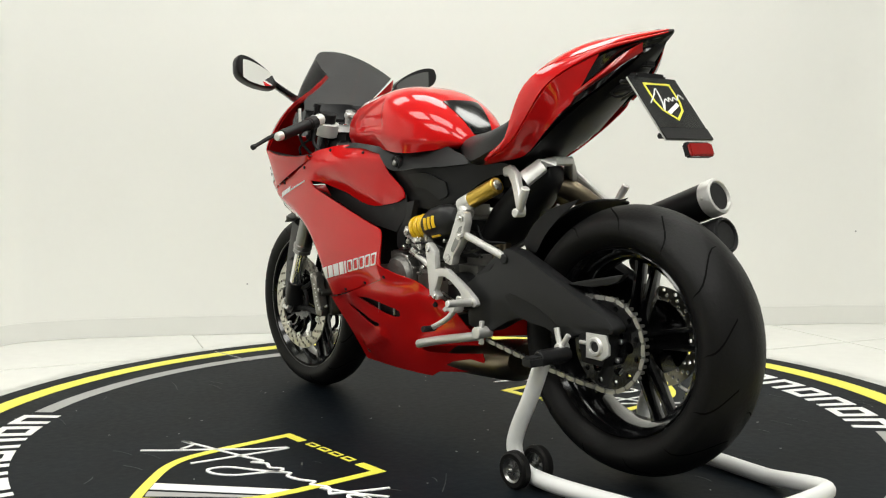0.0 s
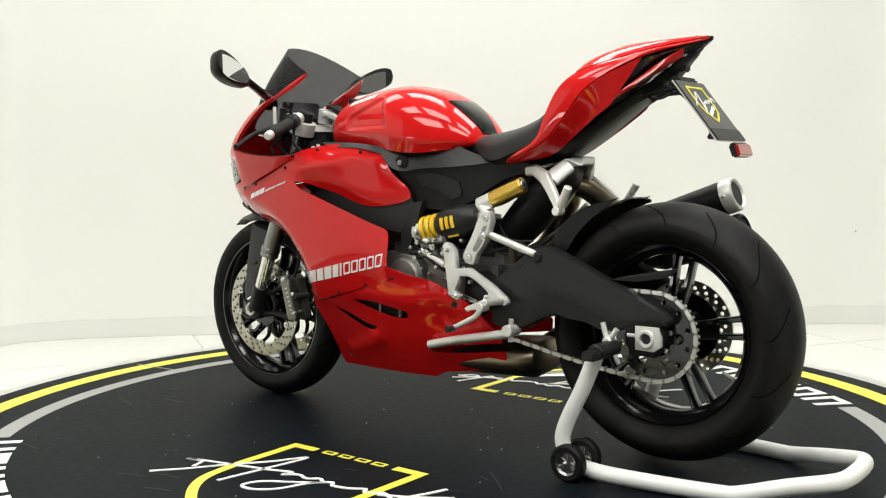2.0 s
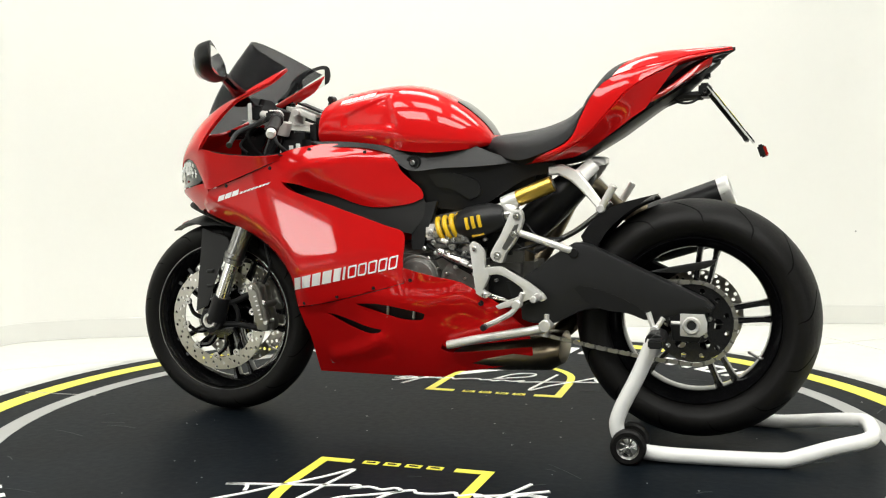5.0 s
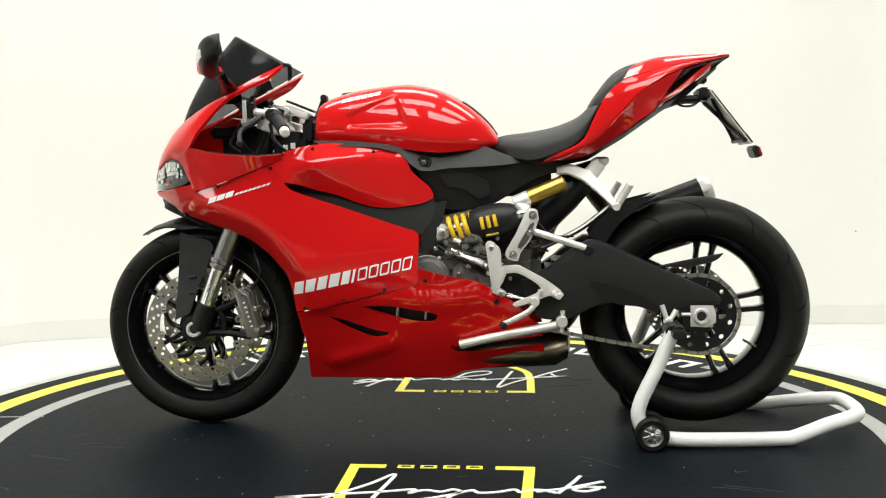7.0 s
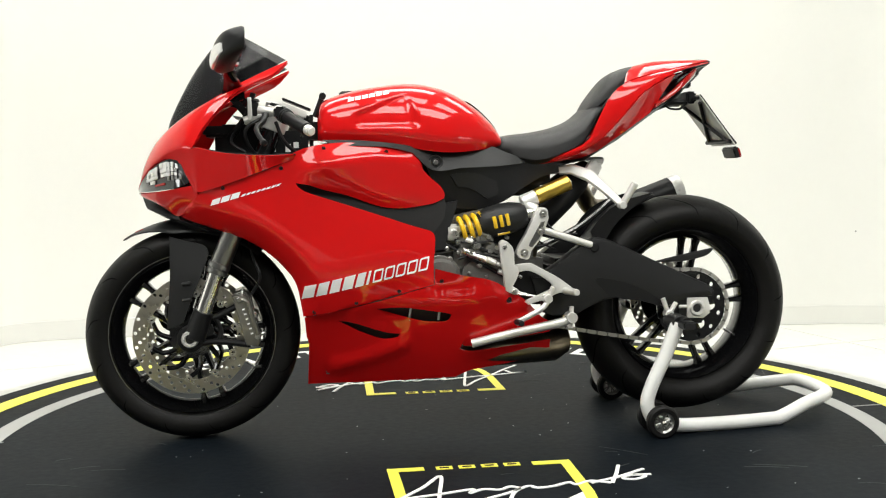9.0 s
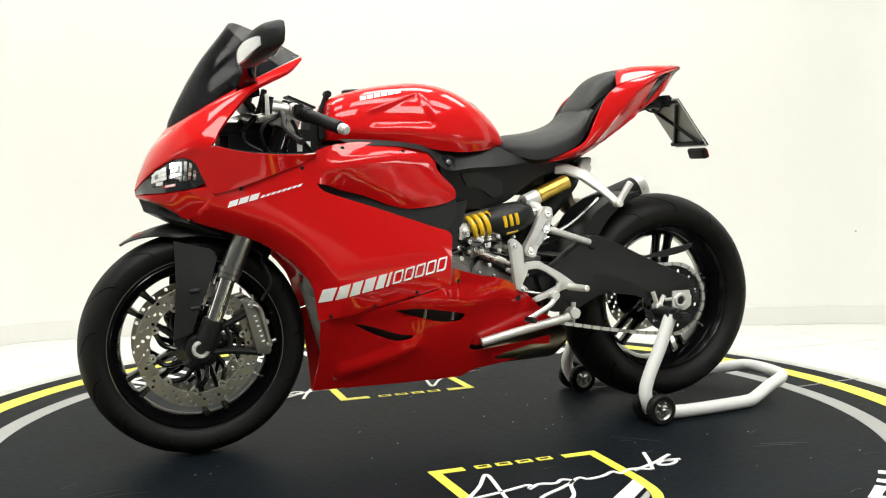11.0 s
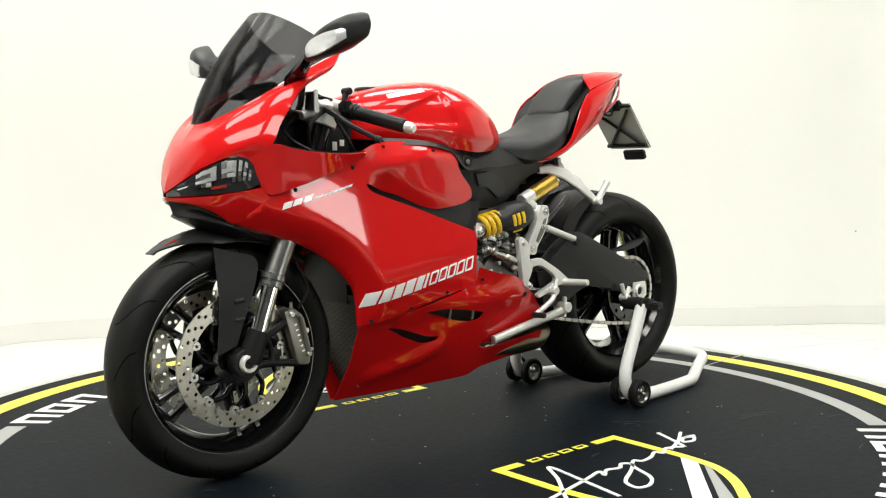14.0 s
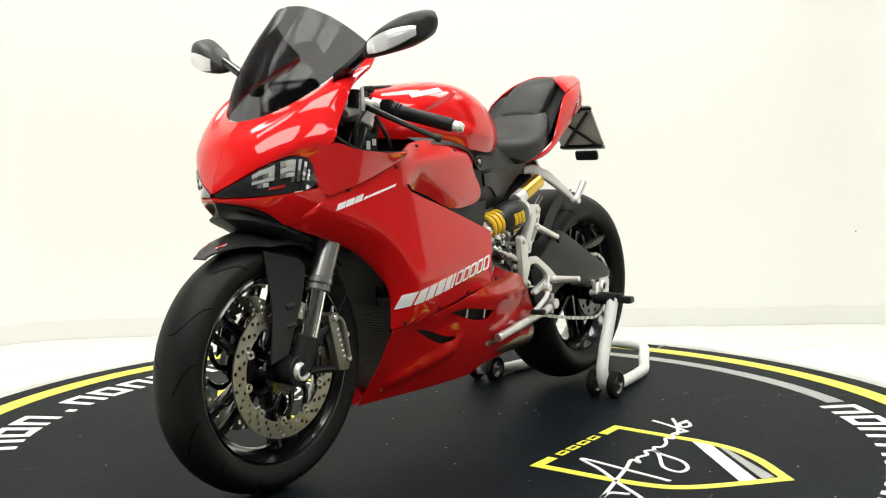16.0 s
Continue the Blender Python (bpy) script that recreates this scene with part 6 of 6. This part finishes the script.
for x, z, r in ((0.000, 0.572, 0.008), (0.008, 0.548, 0.007), (0.062, 0.538, 0.010), (0.066, 0.556, 0.007), (0.044, 0.520, 0.008), (0.098, 0.520, 0.006), (0.118, 0.530, 0.006), (0.094, 0.560, 0.006)):
    part("engine_nut", merge(lathe([(0.001, -0.006), (r * 0.55, -0.006), (r * 0.6, -0.003), (r, -0.003), (r, 0.012), (0.001, 0.012)], (x, -0.158, z), "y", 12)), STEEL, eng)
part("shift_link", merge(rod((0.048, -0.162, 0.512), (0.118, -0.166, 0.486), 0.0035, 8), rod((0.086, -0.164, 0.500), (0.112, -0.166, 0.488), 0.0085, 10), rod((0.112, -0.166, 0.488), (0.124, -0.166, 0.482), 0.006, 8)), ALU, eng, "silver shift link")
part("exhaust_loop", tube([(0.20, 0.03, 0.45), (0.25, 0.09, 0.50), (0.29, 0.125, 0.58), (0.335, 0.12, 0.665), (0.37, 0.07, 0.705)], 0.031, 16), BRONZE, bike, "heat-stained curved header pipe")
part("heat_shield", skin(chains([(-0.070, 0.645), (-0.03, 0.655), (0.012, 0.662)], [(0.012, 0.662), (0.000, 0.62), (-0.018, 0.57), (-0.025, 0.53)], [(-0.025, 0.53), (-0.058, 0.53), (-0.060, 0.60)]), lambda x, z: 0.138 + 0.25 * (0.66 - z) * 0.3, -1, 0.02, 0.03), SATIN, bike, "dark grey inner panel")
part("frame_core", merge(block((-0.2, 0, 0.70), (0.38, 0.20, 0.24), 0.04), block((0.12, 0, 0.72), (0.36, 0.13, 0.10), 0.03), block((-0.33, 0, 0.55), (0.16, 0.22, 0.35), 0.03), block((0.16, 0, 0.545), (0.16, 0.16, 0.13), 0.03)), DEEP, bike, "black frame and airbox")
part("rear_manifold", loft([[(x, w * math.cos(a), z + hgt * math.sin(a)) for a in np.linspace(0, 2 * math.pi, 20, False)] for x, w, z, hgt in ((0.20, 0.06, 0.560, 0.050), (0.26, 0.080, 0.605, 0.070), (0.32, 0.080, 0.655, 0.070), (0.37, 0.070, 0.695, 0.062), (0.41, 0.05, 0.725, 0.045), (0.43, 0.03, 0.74, 0.02))]), BLACK, bike, "black rear shroud")

# radiator
fins = [block((-0.403 + 0.050 * (k / 36), 0, 0.425 - 0.0070 * k), (0.010, 0.275 - 0.0052 * k, 0.0042), 0.0) for k in range(37)]
rad = part("radiator", loft([[(x, -w, z), (x, w, z), (x + 0.03, w, z), (x + 0.03, -w, z)] for x, w, z in ((-0.400, 0.136, 0.43), (-0.350, 0.042, 0.17))]), BLACK, bike, "finned grey radiator")
for fb in fins:
    part("fin", fb, FIN, rad)
part("radiator_duct", block((-0.385, 0, 0.49), (0.06, 0.26, 0.11), 0.02), DEEP, bike, "black duct above the radiator")
part("front_shroud", block((-0.50, 0, 0.60), (0.16, 0.24, 0.10), 0.03), DEEP, bike)

# cockpit
part("fork_yoke", merge(plate(chains([(-0.60, 0.90), (-0.47, 0.885)], [(-0.47, 0.885), (-0.46, 0.868)], [(-0.46, 0.868), (-0.60, 0.880)], n=2), -0.135, 0.135, 0.006)), ALU, bike, "machined aluminium top yoke")
for s in (-1, 1):
    part("fork_top", merge(rod((-0.52, s * 0.105, 0.79), (-0.480, s * 0.105, 0.895), 0.0275, 24)), GLOSSBLK, bike, "dark upper fork tube")
    part("fork_cap", rod((-0.482, s * 0.105, 0.897), (-0.471, s * 0.105, 0.928), 0.024, 24), BLACK, bike)
    part("bar_clamp", rod((-0.495, s * 0.105, 0.860), (-0.481, s * 0.105, 0.900), 0.038, 28), ALU, bike)
    i_, o_ = np.array((-0.478, s * 0.125, 0.912)), np.array((-0.396, s * 0.325, 0.852))
    d = (o_ - i_) / np.linalg.norm(o_ - i_)
    hb = part("handlebar", rod(i_ - d * 0.01, o_, 0.0105, 14), ALU, bike, "clip-on handlebar")
    part("grip", merge(rod(i_ + d * 0.085, o_ - d * 0.004, 0.0168, 18), rod(i_ + d * 0.078, i_ + d * 0.086, 0.0195, 18)), BLACK, hb, "black ribbed rubber grip")
    part("bar_end", merge(rod(o_ - d * 0.003, o_ + d * 0.016, 0.0135, 18), rod(o_ + d * 0.016, o_ + d * 0.022, 0.011, 18)), ALU, hb, "aluminium bar end weight")
    part("switch_pod", merge(rod(i_ + d * 0.045, i_ + d * 0.078, 0.021, 16), block(i_ + d * 0.06 + np.array((-0.012, 0, 0.008)), (0.03, 0.03, 0.03), 0.005)), BLACK, hb)
    part("lever_mount", merge(rod(i_ + d * 0.01, i_ + d * 0.04, 0.018, 16), rod(i_ + d * 0.02 + np.array((-0.015, 0, 0.0)), i_ + d * 0.03 + np.array((-0.06, s * -0.02, 0.01)), 0.012, 12)), ALU, hb)
    part("lever", tube([i_ + d * 0.03 + np.array((-0.04, 0, -0.004)), i_ + d * 0.09 + np.array((-0.066, 0, -0.008)), i_ * 0.35 + np.array((-0.506, s * 0.358, 0.820)) * 0.65 + np.array((-0.030, 0, 0.004)), (-0.506, s * 0.358, 0.820)], (0.0085, 0.0060), 8), BLACK, hb, "black hand lever")
    part("fluid_pot", merge(rod((-0.542, s * 0.135, 0.898), (-0.538, s * 0.135, 0.935), 0.014, 18), rod((-0.538, s * 0.135, 0.935), (-0.5375, s * 0.135, 0.941), 0.016, 18)), BLACK if s < 0 else GREYTUBE, bike, "brake fluid pot")
    part("pot_bracket", plate([(-0.552, 0.945), (-0.542, 0.945), (-0.540, 0.89), (-0.552, 0.89)], s * 0.170, s * 0.165, 0.001), ALU, bike)
part("instrument_panel", block((-0.585, 0, 0.935), (0.02, 0.16, 0.085), 0.008, pose(0, 0, 0, 0, -40, 0)), BLACK, bike, "black instrument panel")
part("instrument_stay", merge(block((-0.63, 0, 0.86), (0.10, 0.14, 0.03), 0.008), tube([(-0.60, -0.09, 0.85), (-0.56, -0.11, 0.90), (-0.54, -0.10, 0.96)], 0.008, 8), tube([(-0.60, 0.09, 0.85), (-0.56, 0.11, 0.90), (-0.54, 0.10, 0.96)], 0.008, 8)), BLACK, bike)
part("cockpit_cable", merge(tube([(-0.50, -0.14, 0.90), (-0.56, -0.16, 0.86), (-0.54, -0.13, 0.80), (-0.48, -0.10, 0.78)], 0.005, 8), tube([(-0.48, -0.15, 0.88), (-0.46, -0.17, 0.83), (-0.42, -0.15, 0.79)], 0.005, 8), tube([(-0.58, -0.05, 0.88), (-0.60, -0.13, 0.83), (-0.56, -0.16, 0.80)], 0.004, 8)), BLACK, bike)
part("key_switch", merge(rod((-0.40, 0, 0.88), (-0.395, 0, 0.905), 0.018, 18), rod((-0.375, -0.02, 0.90), (-0.352, -0.02, 0.958), 0.008, 10), rod((-0.352, -0.035, 0.958), (-0.352, -0.005, 0.958), 0.010, 10)), BLACK, bike)
part("headstock", merge(block((-0.46, 0, 0.815), (0.13, 0.20, 0.09), 0.02), block((-0.55, 0, 0.80), (0.20, 0.12, 0.16), 0.02), block((-0.385, 0, 0.86), (0.05, 0.15, 0.09), 0.02)), BLACK, bike)
for s in (-1, 1):
    for x, z, h in ((-0.450, 0.812, 0.022), (-0.428, 0.820, 0.016), (-0.490, 0.815, 0.026)):
        part("cockpit_label", block((x, s * 0.1008, z), (0.014, 0.002, h), 0.0005), WHITEPRINT, bike, "small white label")
    part("clamp_arm", merge(rod((-0.565, s * 0.128, 0.884), (-0.495, s * 0.128, 0.906), 0.012, 14), rod((-0.500, s * 0.13, 0.890), (-0.492, s * 0.13, 0.925), 0.010, 12)), ALU, bike, "silver clamp arm")
    part("lever_tip", rod((-0.509, s * 0.352, 0.822), (-0.503, s * 0.364, 0.818), 0.0085, 12), BLACK, bike, "round lever end")
part("steering_damper", merge(block((-0.435, 0, 0.918), (0.080, 0.075, 0.020), 0.004, pose(0, 0, 0, 0, 22, 0)), rod((-0.487, 0, 0.895), (-0.480, 0, 0.940), 0.030, 28), rod((-0.46, -0.05, 0.922), (-0.46, 0.05, 0.922), 0.011, 14)), ALU, bike, "silver steering damper")
part("damper_cover", block((-0.425, 0, 0.936), (0.085, 0.060, 0.006), 0.002, pose(0, 0, 0, 0, 22, 0)), BLACK, bike)

# mirrors
for s in (-1, 1):
    base, joint = np.array((-0.590, s * 0.142, 0.968)), np.array((-0.598, s * 0.244, 1.030))
    st = part("mirror_stalk", loft([[p + np.array((a * w, 0, b * 0.011)) for a, b in ((-1, -0.5), (-0.5, -1), (0.5, -1), (1, -0.5), (1, 0.5), (0.5, 1), (-0.5, 1), (-1, 0.5))] for p, w in ((base - (0.0, 0, 0.02), 0.030), (base, 0.026), (base * 0.5 + joint * 0.5, 0.016), (joint, 0.015))]), GLOSSBLK, bike, "black mirror stalk", 50)
    rows = []
    for t, hx, hz, oz, ox in ((0.0, 0.014, 0.012, -0.006, 0.0), (0.08, 0.026, 0.024, -0.002, -0.004), (0.3, 0.036, 0.036, 0.004, -0.006), (0.55, 0.038, 0.043, 0.008, -0.004), (0.8, 0.034, 0.041, 0.010, 0.0), (0.94, 0.024, 0.031, 0.010, 0.006), (1.0, 0.008, 0.014, 0.010, 0.012)):
        c = np.array((-0.596 + 0.032 * t + ox, s * (0.232 + 0.158 * t), 1.022 + 0.040 * t + oz))
        R = []
        for a in np.linspace(0, 2 * math.pi, 28, False):
            dx = 1.12 * hx * math.copysign(abs(math.cos(a)) ** 0.7, math.cos(a))
            R.append(c + np.array((min(dx, 0.016), 0, 0.86 * hz * math.copysign(abs(math.sin(a)) ** 0.62, math.sin(a)) + 0.25 * dx)))
        rows.append(np.array(R).ravel())
    part("mirror_shell", loft([r.reshape(-1, 3) for r in smooth(rows, 3)]), SATIN, st, "black mirror housing", 60)
    g = []
    for o in (0.017, 0.009):
        g.append([(-0.596 + 0.032 * t + o, s * (0.232 + 0.158 * t), 1.027 + 0.044 * t + 0.033 * (0.8 + 0.25 * t) * math.copysign(abs(math.sin(q)) ** 0.85, math.sin(q))) for q in np.linspace(0, 2 * math.pi, 40, False) for t in [0.51 + 0.45 * math.copysign(abs(math.cos(q)) ** 0.85, math.cos(q))]])
    part("mirror_glass", loft(g), MIRROR, st, "reflective mirror glass", 30)
    P = np.zeros((5, 15, 3))
    for i, t in enumerate(np.linspace(0.18, 0.88, 15)):
        hz = 0.004 + 0.016 * math.sin(math.pi * min(1.0, 0.25 + 0.75 * (t - 0.18) / 0.70) * 0.86)
        hx = np.interp(t, (0.08, 0.3, 0.55, 0.8, 0.94), (0.026, 0.036, 0.038, 0.034, 0.024))
        ox = np.interp(t, (0.08, 0.3, 0.55, 0.8, 0.94), (-0.004, -0.006, -0.004, 0.0, 0.006))
        for j, v in enumerate(np.linspace(-1, 1, 5)):
            P[j, i] = (-0.596 + 0.032 * t + ox - 1.12 * hx - 0.0045 - 0.0012 * ((i + j) % 2) + 0.0035 * v * v, s * (0.232 + 0.158 * t), 1.018 + 0.044 * t + hz * v - 0.28 * hx + 0.004)
    part("indicator_lens", shell(P, P + np.array((0.012, 0, 0))), REFLECT, st, "clear faceted indicator lens", 5)


def motions():
    turning(table)
    # the stand is a little off the middle line, and holds the machine with a slight lean
    turning(stand, pose(0.003, 0.008, 0))
    turning(bike, pose(0, 0.005, 0, -0.4, 0, -0.2))


motions()
